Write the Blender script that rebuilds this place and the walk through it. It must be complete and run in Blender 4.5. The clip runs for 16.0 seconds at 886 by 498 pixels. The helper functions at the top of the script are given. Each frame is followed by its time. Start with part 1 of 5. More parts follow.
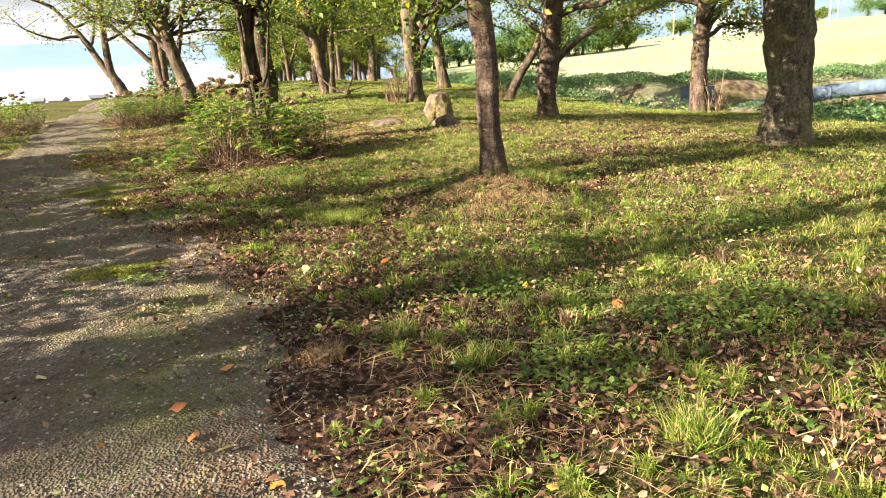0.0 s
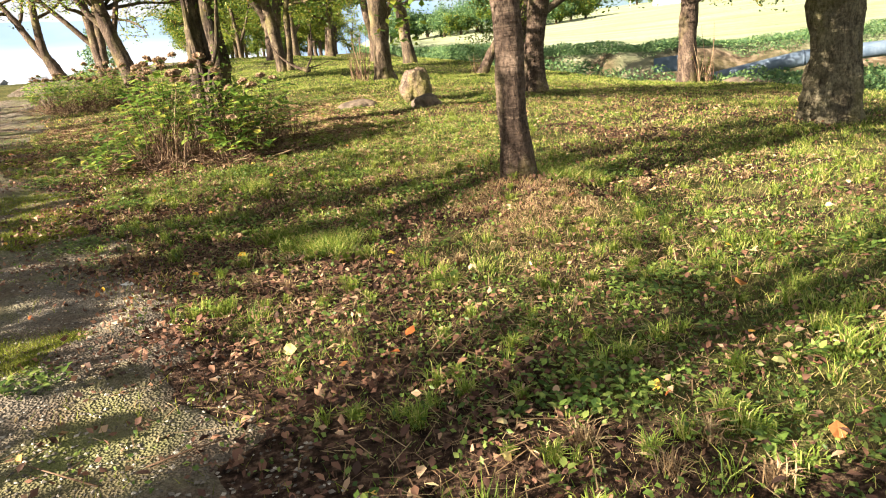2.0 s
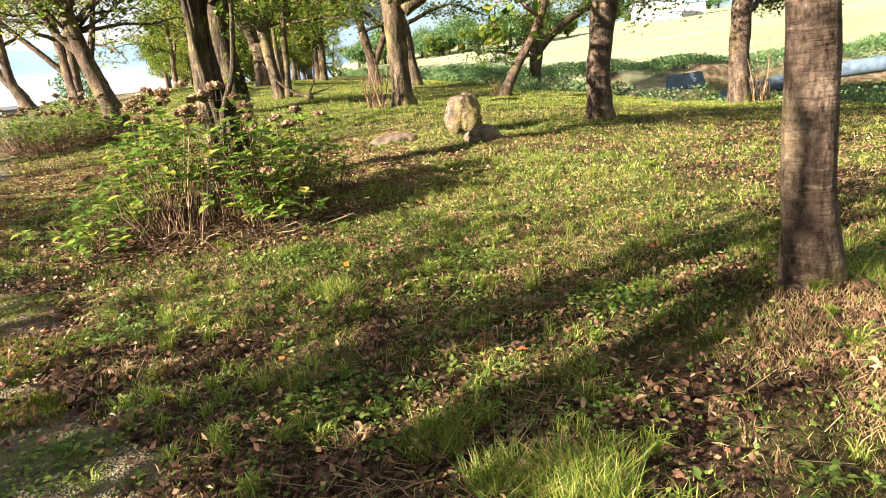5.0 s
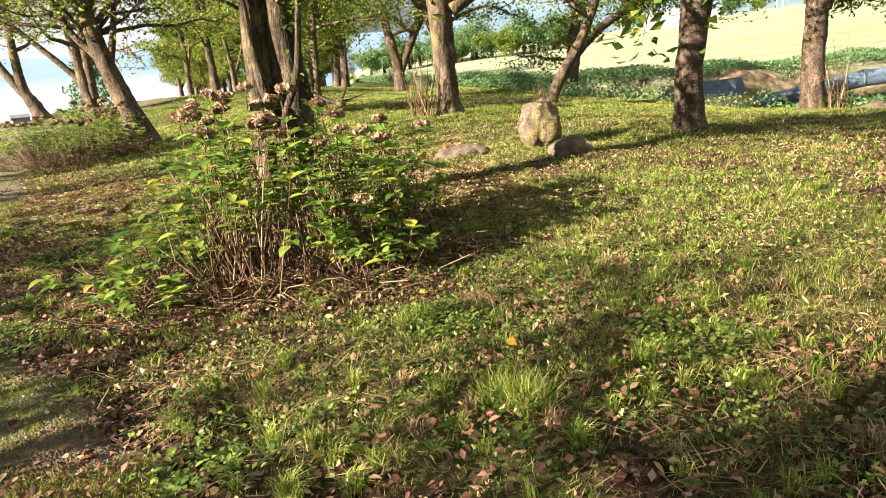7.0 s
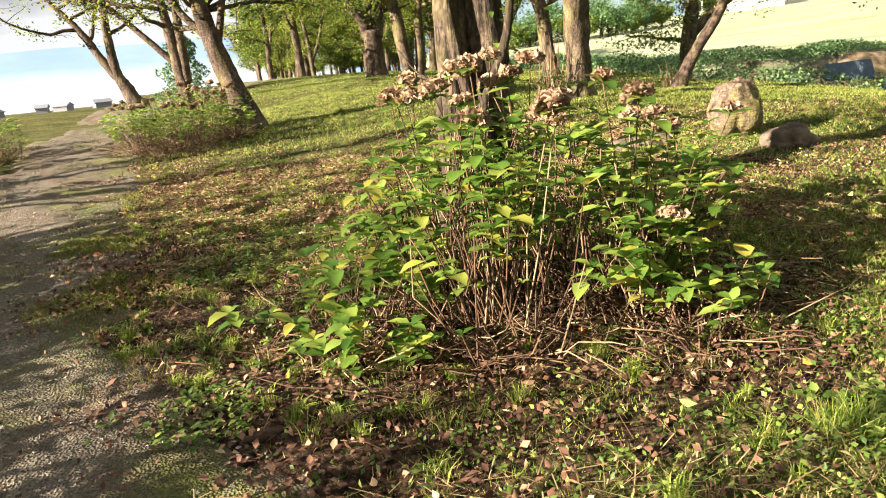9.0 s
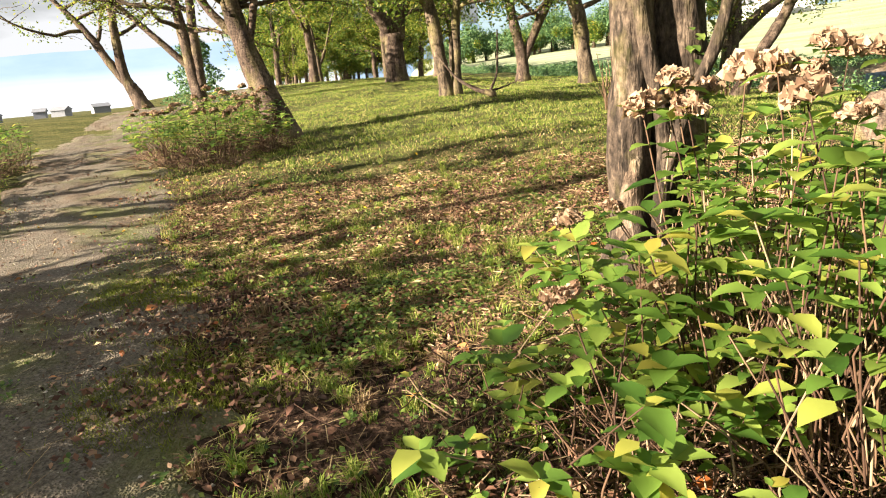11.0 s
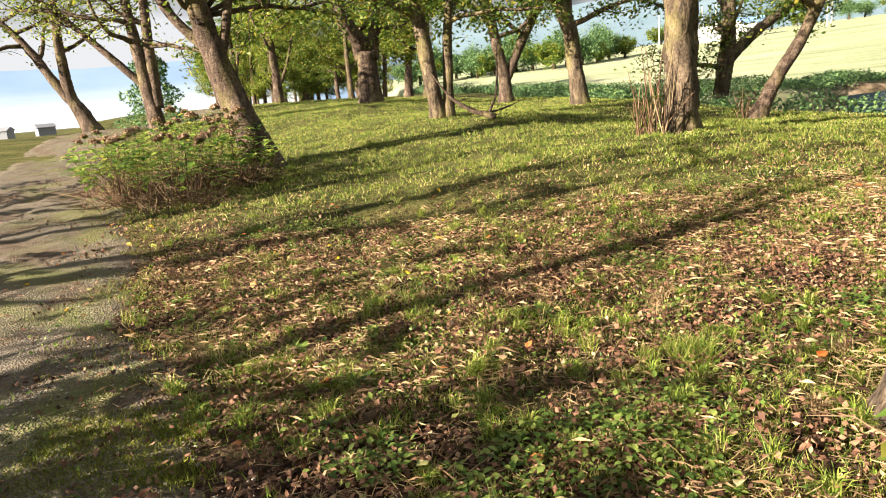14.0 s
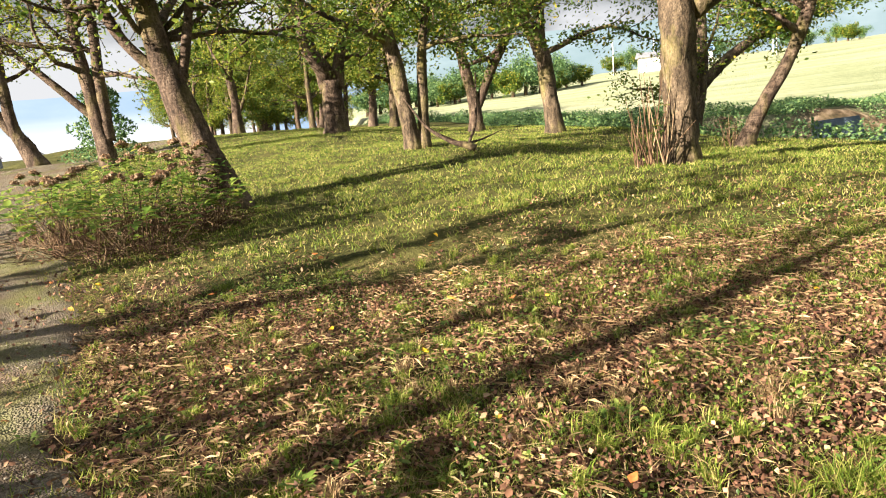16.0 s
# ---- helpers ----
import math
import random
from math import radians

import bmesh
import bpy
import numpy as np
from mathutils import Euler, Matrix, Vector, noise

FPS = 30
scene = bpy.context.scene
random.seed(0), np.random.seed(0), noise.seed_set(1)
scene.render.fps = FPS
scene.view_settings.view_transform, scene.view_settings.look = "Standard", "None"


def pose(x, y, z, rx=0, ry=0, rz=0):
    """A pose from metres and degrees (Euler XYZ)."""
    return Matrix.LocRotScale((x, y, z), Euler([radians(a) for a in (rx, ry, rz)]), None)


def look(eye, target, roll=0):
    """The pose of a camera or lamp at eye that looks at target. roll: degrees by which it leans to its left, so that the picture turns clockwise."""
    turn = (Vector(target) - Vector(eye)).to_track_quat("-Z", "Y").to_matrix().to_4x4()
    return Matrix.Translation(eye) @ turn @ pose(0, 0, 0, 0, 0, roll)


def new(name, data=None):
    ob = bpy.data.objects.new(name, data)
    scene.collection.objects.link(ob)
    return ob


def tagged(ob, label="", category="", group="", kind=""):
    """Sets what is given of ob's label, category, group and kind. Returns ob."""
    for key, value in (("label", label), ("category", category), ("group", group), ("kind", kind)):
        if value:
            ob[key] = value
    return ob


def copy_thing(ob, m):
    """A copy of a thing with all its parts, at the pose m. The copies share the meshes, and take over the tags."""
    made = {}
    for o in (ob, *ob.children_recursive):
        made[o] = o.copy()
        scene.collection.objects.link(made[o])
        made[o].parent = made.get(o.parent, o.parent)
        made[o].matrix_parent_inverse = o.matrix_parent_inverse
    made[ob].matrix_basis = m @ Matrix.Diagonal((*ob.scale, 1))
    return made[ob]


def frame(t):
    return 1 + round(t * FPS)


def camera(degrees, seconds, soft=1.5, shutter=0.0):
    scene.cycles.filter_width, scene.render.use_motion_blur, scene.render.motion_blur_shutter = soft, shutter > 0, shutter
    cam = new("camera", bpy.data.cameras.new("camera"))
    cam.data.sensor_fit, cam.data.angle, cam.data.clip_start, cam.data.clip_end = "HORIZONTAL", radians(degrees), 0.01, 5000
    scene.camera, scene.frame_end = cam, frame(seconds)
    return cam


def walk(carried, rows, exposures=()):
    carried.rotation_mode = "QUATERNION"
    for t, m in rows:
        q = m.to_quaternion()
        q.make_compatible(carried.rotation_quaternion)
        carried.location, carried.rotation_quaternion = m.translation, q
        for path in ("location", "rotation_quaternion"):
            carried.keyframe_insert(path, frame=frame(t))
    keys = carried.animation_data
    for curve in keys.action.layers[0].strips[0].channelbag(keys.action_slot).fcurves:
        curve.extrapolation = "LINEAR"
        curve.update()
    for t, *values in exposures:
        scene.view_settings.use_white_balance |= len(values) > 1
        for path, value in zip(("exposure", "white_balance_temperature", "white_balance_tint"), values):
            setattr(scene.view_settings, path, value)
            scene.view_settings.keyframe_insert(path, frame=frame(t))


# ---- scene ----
cam = camera(66.8, 16.0, 1.1)
METRES, EYE, TILT, LEAN, TURN = 13.5, 1.42, -14.5, 3.0, 0.0
EXPOSURES = [(0.0, 2.48), (4.0, 2.5), (8.0, 2.35), (10.0, 2.42), (12.5, 2.25), (16.0, 2.2)]
ROWS = [
    (0.0, 0.0, 0.0, 0.0, -0.0, 0.0, -0.0),
    (0.5, -0.0071, 0.0286, 0.0073, -1.37, -0.86, 0.55),
    (1.0, -0.0112, 0.0604, 0.0147, -2.54, -1.43, 1.14),
    (1.5, -0.0218, 0.0913, 0.023, -2.91, -1.92, 1.45),
    (2.0, -0.0324, 0.1256, 0.0319, -3.26, -2.15, 1.97),
    (2.5, -0.048, 0.1591, 0.0406, -3.61, -1.98, 2.41),
    (3.0, -0.0615, 0.1906, 0.0504, -3.79, -1.64, 2.87),
    (3.5, -0.0735, 0.224, 0.0602, -4.28, -1.29, 3.33),
    (4.0, -0.089, 0.2556, 0.0689, -4.73, -1.01, 3.49),
    (6.5, -0.1619, 0.4025, 0.1049, -5.08, -0.03, 3.48),
    (7.0, -0.1809, 0.4306, 0.1113, -4.43, 0.09, 3.41),
    (7.5, -0.2051, 0.4592, 0.118, -3.55, 0.08, 3.39),
    (8.0, -0.2281, 0.4851, 0.1243, -2.03, -0.2, 3.13),
    (8.5, -0.2499, 0.5149, 0.1299, -0.5, -0.53, 2.67),
    (9.0, -0.2746, 0.538, 0.1342, 0.74, -0.83, 2.17),
    (9.5, -0.2964, 0.5644, 0.1394, 1.1, -0.97, 1.88),
    (10.0, -0.3208, 0.5886, 0.1458, 1.19, -0.84, 1.74),
    (12.5, -0.3912, 0.7097, 0.1769, -1.57, 0.63, 2.07),
    (13.0, -0.4047, 0.7303, 0.1833, -2.05, 0.83, 2.17),
    (13.5, -0.411, 0.7537, 0.1894, -2.54, 1.05, 2.3),
    (14.0, -0.4193, 0.7755, 0.1938, -3.18, 1.29, 2.53),
    (14.5, -0.4308, 0.7946, 0.199, -3.8, 1.7, 2.82),
    (15.0, -0.4343, 0.8167, 0.2053, -4.68, 2.27, 3.15),
    (15.5, -0.4367, 0.8361, 0.2112, -5.84, 2.87, 3.46),
    (16.0, -0.4432, 0.8507, 0.2169, -6.48, 3.41, 3.83),
]
walk(cam, [(t, pose(0, 0, EYE, TILT, LEAN, TURN) @ pose(METRES * x, METRES * y, METRES * z, 90 + pitch, roll, yaw)) for t, x, y, z, yaw, pitch, roll in ROWS], EXPOSURES)

# ---- world, sun ----
SUN_ELEV, SUN_DIR = radians(21), Vector((-0.899, -0.438))  # low morning sun, behind the walker's left shoulder
world = bpy.data.worlds.new("world")
scene.world = world
world.use_nodes = True
wn, wl = world.node_tree.nodes, world.node_tree.links
wn.clear()
sky = wn.new("ShaderNodeTexSky")
sky.sky_type, sky.sun_disc = "NISHITA", False
sky.sun_elevation, sky.sun_rotation = SUN_ELEV, math.atan2(SUN_DIR.x, SUN_DIR.y)
sky.dust_density, sky.air_density = 1.5, 1.0
tc, mp = wn.new("ShaderNodeTexCoord"), wn.new("ShaderNodeMapping")
mp.inputs["Scale"].default_value = (1.6, 1.6, 5.0)
cn, cr = wn.new("ShaderNodeTexNoise"), wn.new("ShaderNodeValToRGB")
cn.inputs["Scale"].default_value, cn.inputs["Detail"].default_value = 1.8, 6
cr.color_ramp.elements[0].position, cr.color_ramp.elements[1].position = 0.36, 0.56
mixw, bg, wo = wn.new("ShaderNodeMix"), wn.new("ShaderNodeBackground"), wn.new("ShaderNodeOutputWorld")
mixw.data_type = "RGBA"
mixw.inputs[7].default_value = (36.0, 36.4, 37.3, 1)
wl.new(tc.outputs["Generated"], mp.inputs["Vector"])
wl.new(mp.outputs["Vector"], cn.inputs["Vector"])
wl.new(cn.outputs["Fac"], cr.inputs["Fac"])
wl.new(cr.outputs["Color"], mixw.inputs[0])
wl.new(sky.outputs["Color"], mixw.inputs[6])
wl.new(mixw.outputs[2], bg.inputs["Color"])
bg.inputs["Strength"].default_value = 0.0052
wl.new(bg.outputs["Background"], wo.inputs["Surface"])

sun = new("sun", bpy.data.lights.new("sun", "SUN"))
sun.data.energy, sun.data.angle, sun.data.color = 5.0, radians(0.5), (1.0, 0.87, 0.69)
SUN_VEC = Vector((SUN_DIR.x, SUN_DIR.y, 0)).normalized() * math.cos(SUN_ELEV) + Vector((0, 0, math.sin(SUN_ELEV)))
sun.matrix_world = look(SUN_VEC * 50, (0, 0, 0))


# ---- materials ----
def node_mat(name, rough=0.8, spec=0.3):
    m = bpy.data.materials.new(name)
    m.use_nodes = True
    nt = m.node_tree
    b = nt.nodes["Principled BSDF"]
    b.inputs["Roughness"].default_value = rough
    b.inputs["Specular IOR Level"].default_value = spec
    return m, nt, b


def ramp_node(nt, stops, source):
    r = nt.nodes.new("ShaderNodeValToRGB")
    e = r.color_ramp.elements
    e[0].position, e[0].color = stops[0][0], (*stops[0][1], 1)
    e[1].position, e[1].color = stops[-1][0], (*stops[-1][1], 1)
    for p, c in stops[1:-1]:
        e.new(p).color = (*c, 1)
    nt.links.new(source, r.inputs["Fac"])
    return r.outputs["Color"]


def noise_node(nt, scale, detail=4, stretch=(1, 1, 1), rough=0.6, distortion=0.0):
    t, m, n = nt.nodes.new("ShaderNodeTexCoord"), nt.nodes.new("ShaderNodeMapping"), nt.nodes.new("ShaderNodeTexNoise")
    m.inputs["Scale"].default_value = stretch
    n.inputs["Scale"].default_value, n.inputs["Detail"].default_value = scale, detail
    n.inputs["Roughness"].default_value, n.inputs["Distortion"].default_value = rough, distortion
    nt.links.new(t.outputs["Object"], m.inputs["Vector"])
    nt.links.new(m.outputs["Vector"], n.inputs["Vector"])
    return n.outputs["Fac"]


def mixc(nt, fac, a, b, mode="MIX"):
    m = nt.nodes.new("ShaderNodeMix")
    m.data_type, m.blend_type = "RGBA", mode
    for sock, v in ((m.inputs[0], fac), (m.inputs[6], a), (m.inputs[7], b)):
        if hasattr(v, "links"):
            nt.links.new(v, sock)
        else:
            sock.default_value = (*v, 1) if isinstance(v, tuple) else v
    return m.outputs[2]


def bump(nt, b, height, strength, dist):
    n = nt.nodes.new("ShaderNodeBump")
    n.inputs["Strength"].default_value, n.inputs["Distance"].default_value = strength, dist
    nt.links.new(height, n.inputs["Height"])
    nt.links.new(n.outputs["Normal"], b.inputs["Normal"])


def ground_material():
    m, nt, b = node_mat("ground_litter", 0.95, 0.1)
    fine = ramp_node(nt, [(0.36, (0.01, 0.006, 0.004)), (0.53, (0.06, 0.035, 0.024)), (0.7, (0.25, 0.16, 0.105))], noise_node(nt, 24, 7))
    # turf base darkened in colour to stand in for shade between the blades
    green = mixc(nt, 0.5, ramp_node(nt, [(0.38, (0.01, 0.012, 0.005)), (0.52, (0.05, 0.055, 0.016)), (0.7, (0.22, 0.19, 0.07))], noise_node(nt, 16, 6)), ramp_node(nt, [(0.35, (0.035, 0.045, 0.012)), (0.65, (0.17, 0.155, 0.055))], noise_node(nt, 1.4, 6, (0.6, 1.6, 1))))
    att = nt.nodes.new("ShaderNodeAttribute")
    att.attribute_name = "green"
    fac = ramp_node(nt, [(0.42, (0, 0, 0)), (0.56, (1, 1, 1))], mixc(nt, 0.45, att.outputs["Color"], mixc(nt, 0.5, noise_node(nt, 2.2, 6), noise_node(nt, 17, 4))))
    c = mixc(nt, fac, fine, green)
    far = nt.nodes.new("ShaderNodeAttribute")
    far.attribute_name = "field"
    field = ramp_node(nt, [(0.32, (0.16, 0.2, 0.1)), (0.5, (0.32, 0.35, 0.21)), (0.66, (0.47, 0.46, 0.33))], mixc(nt, 0.35, noise_node(nt, 0.12, 7, (0.3, 1.8, 1)), noise_node(nt, 2.0, 6)))
    bare = nt.nodes.new("ShaderNodeAttribute")
    bare.attribute_name = "bare"
    cut = ramp_node(nt, [(0.38, (0.035, 0.025, 0.018)), (0.5, (0.12, 0.085, 0.055)), (0.66, (0.3, 0.23, 0.17))], noise_node(nt, 1.5, 7))
    c = mixc(nt, bare.outputs["Color"], c, cut)
    nt.links.new(mixc(nt, far.outputs["Color"], c, field), b.inputs["Base Color"])
    bump(nt, b, mixc(nt, 0.6, noise_node(nt, 40, 5), noise_node(nt, 9, 5)), 1.0, 0.07)
    return m


def path_material():
    m, nt, b = node_mat("worn_gravel", 0.9, 0.25)
    v = nt.nodes.new("ShaderNodeTexVoronoi")
    t = nt.nodes.new("ShaderNodeTexCoord")
    v.inputs["Scale"].default_value = 75
    nt.links.new(t.outputs["Object"], v.inputs["Vector"])
    grit = mixc(nt, 0.75, ramp_node(nt, [(0.0, (0.025, 0.02, 0.014)), (0.6, (0.17, 0.135, 0.1)), (1.0, (0.52, 0.45, 0.35))], v.outputs["Color"]), ramp_node(nt, [(0.3, (0.05, 0.04, 0.03)), (0.7, (0.26, 0.22, 0.17))], noise_node(nt, 60, 4)))
    moss = ramp_node(nt, [(0.5, (0, 0, 0)), (0.68, (0.75, 0.75, 0.75))], noise_node(nt, 0.9, 6))
    soil = ramp_node(nt, [(0.35, (0.07, 0.045, 0.03)), (0.65, (0.17, 0.12, 0.08))], noise_node(nt, 12, 6))
    c = mixc(nt, ramp_node(nt, [(0.45, (0, 0, 0)), (0.6, (0.8, 0.8, 0.8))], noise_node(nt, 1.7, 6, (1, 1, 1))), grit, soil)
    c = mixc(nt, moss, c, (0.13, 0.15, 0.03))
    nt.links.new(c, b.inputs["Base Color"])
    bump(nt, b, mixc(nt, 0.7, v.outputs["Distance"], noise_node(nt, 9, 6)), 1.0, 0.05)
    return m


def bark_material(name, dark, mid, light, moss=0.5, ring_stretch=(0.6, 0.6, 4)):
    m, nt, b = node_mat(name, 0.88, 0.2)
    base = ramp_node(nt, [(0.28, dark), (0.5, mid), (0.75, light)], noise_node(nt, 5, 7, (1, 1, 0.45), 0.65, 0.4))
    ring = ramp_node(nt, [(0.58, (0, 0, 0)), (0.7, (0.45, 0.45, 0.45))], noise_node(nt, 7, 5, ring_stretch, 0.6, 0.5))
    crack = ramp_node(nt, [(0.34, (0.85, 0.85, 0.85)), (0.44, (0, 0, 0))], noise_node(nt, 11, 6, (1.2, 1.2, 0.3), 0.6, 0.6))
    c = mixc(nt, crack, mixc(nt, ring, base, tuple(min(1, v * 1.25) for v in light)), dark)
    c = mixc(nt, 1.0, c, ramp_node(nt, [(0.36, (0.4, 0.38, 0.36)), (0.5, (0.9, 0.9, 0.9)), (0.66, (1.5, 1.45, 1.4))], noise_node(nt, 34, 6, (1, 1, 0.6), 0.7)), "MULTIPLY")
    mf = ramp_node(nt, [(0.56 - 0.1 * moss, (0, 0, 0)), (0.72, (moss, moss, moss))], noise_node(nt, 1.9, 6, (1, 1, 0.6)))
    c = mixc(nt, mf, c, mixc(nt, noise_node(nt, 30, 3), (0.11, 0.11, 0.02), (0.27, 0.24, 0.06)))
    nt.links.new(c, b.inputs["Base Color"])
    bump(nt, b, mixc(nt, 0.5, noise_node(nt, 14, 6, (1, 1, 0.3)), noise_node(nt, 10, 4, tuple(0.8 * v for v in ring_stretch))), 1.0, 0.06)
    return m


def leaf_material(name, stops, trans=0.45, rough=0.5, island=True):
    m, nt, b = node_mat(name, rough, 0.35)
    g = nt.nodes.new("ShaderNodeNewGeometry")
    src = g.outputs["Random Per Island"] if island else nt.nodes.new("ShaderNodeObjectInfo").outputs["Random"]
    c = ramp_node(nt, stops, src)
    c = mixc(nt, 0.5, c, ramp_node(nt, [(0.3, (0.35, 0.35, 0.35)), (0.7, (0.85, 0.85, 0.85))], noise_node(nt, 30, 3)), "OVERLAY") if not island else c
    nt.links.new(c, b.inputs["Base Color"])
    tr, mx = nt.nodes.new("ShaderNodeBsdfTranslucent"), nt.nodes.new("ShaderNodeMixShader")
    nt.links.new(c, tr.inputs["Color"])
    mx.inputs[0].default_value = trans
    nt.links.new(b.outputs[0], mx.inputs[1])
    nt.links.new(tr.outputs[0], mx.inputs[2])
    nt.links.new(mx.outputs[0], nt.nodes["Material Output"].inputs["Surface"])
    return m


def plain_material(name, a, b_col, scale=6.0, rough=0.7, strength=0.3):
    m, nt, b = node_mat(name, rough)
    nt.links.new(ramp_node(nt, [(0.35, a), (0.65, b_col)], noise_node(nt, scale, 6)), b.inputs["Base Color"])
    bump(nt, b, noise_node(nt, scale * 4, 4), strength, 0.02)
    return m


GROUND, PATH = ground_material(), path_material()
BARK = bark_material("cherry_bark", (0.02, 0.014, 0.011), (0.095, 0.066, 0.05), (0.22, 0.165, 0.125), 0.45)
BARK_DARK = bark_material("ivy_dark_bark", (0.01, 0.008, 0.006), (0.055, 0.04, 0.03), (0.24, 0.18, 0.13), 0.5, (2.5, 2.5, 0.4))
BARK_MOSSY = bark_material("mossy_bark", (0.018, 0.014, 0.01), (0.095, 0.07, 0.048), (0.22, 0.17, 0.12), 0.6, (1.6, 1.6, 0.8))
BARK_GREY = bark_material("grey_bark", (0.035, 0.028, 0.02), (0.14, 0.12, 0.08), (0.27, 0.235, 0.16), 0.55)
LEAF = leaf_material("cherry_leaf", [(0.0, (0.05, 0.1, 0.015)), (0.5, (0.11, 0.18, 0.025)), (0.85, (0.2, 0.25, 0.035)), (1.0, (0.4, 0.3, 0.04))], 0.5)
# lighter copy of the cherry leaf, with sunlight put into its colour
LEAF_SUNLIT = leaf_material("lit_leaf", [(0.0, (0.09, 0.15, 0.02)), (0.5, (0.19, 0.25, 0.035)), (0.9, (0.34, 0.36, 0.06)), (1.0, (0.46, 0.36, 0.08))], 0.55)
HYD = leaf_material("hydrangea_leaf", [(0.0, (0.05, 0.12, 0.02)), (0.45, (0.16, 0.27, 0.045)), (0.85, (0.34, 0.44, 0.09)), (1.0, (0.5, 0.42, 0.08))], 0.5, 0.4)
PETAL = leaf_material("dry_petal", [(0.0, (0.16, 0.09, 0.055)), (0.5, (0.36, 0.24, 0.15)), (1.0, (0.5, 0.38, 0.26))], 0.25, 0.8)
CANE = leaf_material("dry_cane", [(0.0, (0.05, 0.025, 0.016)), (0.7, (0.14, 0.08, 0.045)), (1.0, (0.36, 0.26, 0.16))], 0.0, 0.8)
GRASS = leaf_material("grass_blade", [(0.0, (0.05, 0.1, 0.012)), (0.45, (0.17, 0.26, 0.03)), (0.75, (0.34, 0.37, 0.07)), (1.0, (0.66, 0.54, 0.24))], 0.45, 0.6)
TUSSOCK = leaf_material("tussock_blade", [(0.0, (0.09, 0.15, 0.02)), (0.5, (0.26, 0.36, 0.05)), (0.85, (0.48, 0.5, 0.12)), (1.0, (0.66, 0.56, 0.26))], 0.45, 0.55)
WEED = leaf_material("weed_leaf", [(0.0, (0.05, 0.1, 0.02)), (0.6, (0.15, 0.235, 0.045)), (1.0, (0.36, 0.43, 0.11))], 0.45, 0.45)
STRAW = leaf_material("straw", [(0.0, (0.14, 0.08, 0.045)), (0.5, (0.32, 0.21, 0.11)), (1.0, (0.52, 0.4, 0.22))], 0.2, 0.8)
LITTER = leaf_material("leaf_litter", [(0.0, (0.03, 0.015, 0.01)), (0.45, (0.13, 0.06, 0.038)), (0.85, (0.3, 0.155, 0.095)), (1.0, (0.52, 0.36, 0.22))], 0.15, 0.75)
FALLEN = leaf_material("fallen_leaf", [(0.0, (0.35, 0.09, 0.02)), (0.35, (0.5, 0.22, 0.08)), (0.6, (0.75, 0.45, 0.03)), (0.8, (0.6, 0.5, 0.3)), (1.0, (0.35, 0.38, 0.08))], 0.25, 0.5, island=False)
STONES = leaf_material("gravel", [(0.0, (0.05, 0.042, 0.033)), (0.6, (0.18, 0.155, 0.125)), (1.0, (0.48, 0.43, 0.35))], 0.0, 0.8)
DEADWOOD = bark_material("dead_wood", (0.03, 0.02, 0.014), (0.17, 0.12, 0.085), (0.38, 0.3, 0.22), 0.6, (3, 3, 0.4))
BOULDER = bark_material("lichen_stone", (0.06, 0.045, 0.035), (0.19, 0.135, 0.1), (0.32, 0.24, 0.18), 1.0)
ROCK = plain_material("brown_rock", (0.06, 0.045, 0.035), (0.2, 0.15, 0.11), 5, 0.85, 0.8)
METAL = plain_material("painted_pipe", (0.08, 0.115, 0.165), (0.14, 0.185, 0.25), 3, 0.5, 0.1)
WALLS = plain_material("pale_render", (0.6, 0.58, 0.54), (0.75, 0.73, 0.7), 3)
ROOF = plain_material("grey_roof", (0.16, 0.17, 0.2), (0.26, 0.27, 0.3), 3)
BLUE = plain_material("blue_roof", (0.12, 0.22, 0.4), (0.2, 0.32, 0.5), 3)
EARTH = plain_material("bare_earth", (0.16, 0.1, 0.07), (0.42, 0.32, 0.24), 4)
SCRUB = leaf_material("bank_scrub", [(0.0, (0.05, 0.11, 0.05)), (0.6, (0.11, 0.21, 0.08)), (1.0, (0.24, 0.34, 0.12))], 0.4)


# ---- geometry helpers ----
def vn(x, y, s=1.0, seed=0):
    """Smooth value noise in 0..1 on arrays."""
    x, y = np.asarray(x, float) / s + 1000 + seed * 17.3, np.asarray(y, float) / s + 1000 + seed * 9.1
    xi, yi = np.floor(x).astype(np.int64), np.floor(y).astype(np.int64)
    fx, fy = x - xi, y - yi
    fx, fy = fx * fx * (3 - 2 * fx), fy * fy * (3 - 2 * fy)

    def h(a, b):
        n = (a * 374761393 + b * 668265263 + seed * 974711) & 0xFFFFFFFF
        n = ((n ^ (n >> 13)) * 1274126177) & 0xFFFFFFFF
        return ((n ^ (n >> 16)) & 0xFFFF) / 65535.0

    return (h(xi, yi) * (1 - fx) + h(xi + 1, yi) * fx) * (1 - fy) + (h(xi, yi + 1) * (1 - fx) + h(xi + 1, yi + 1) * fx) * fy


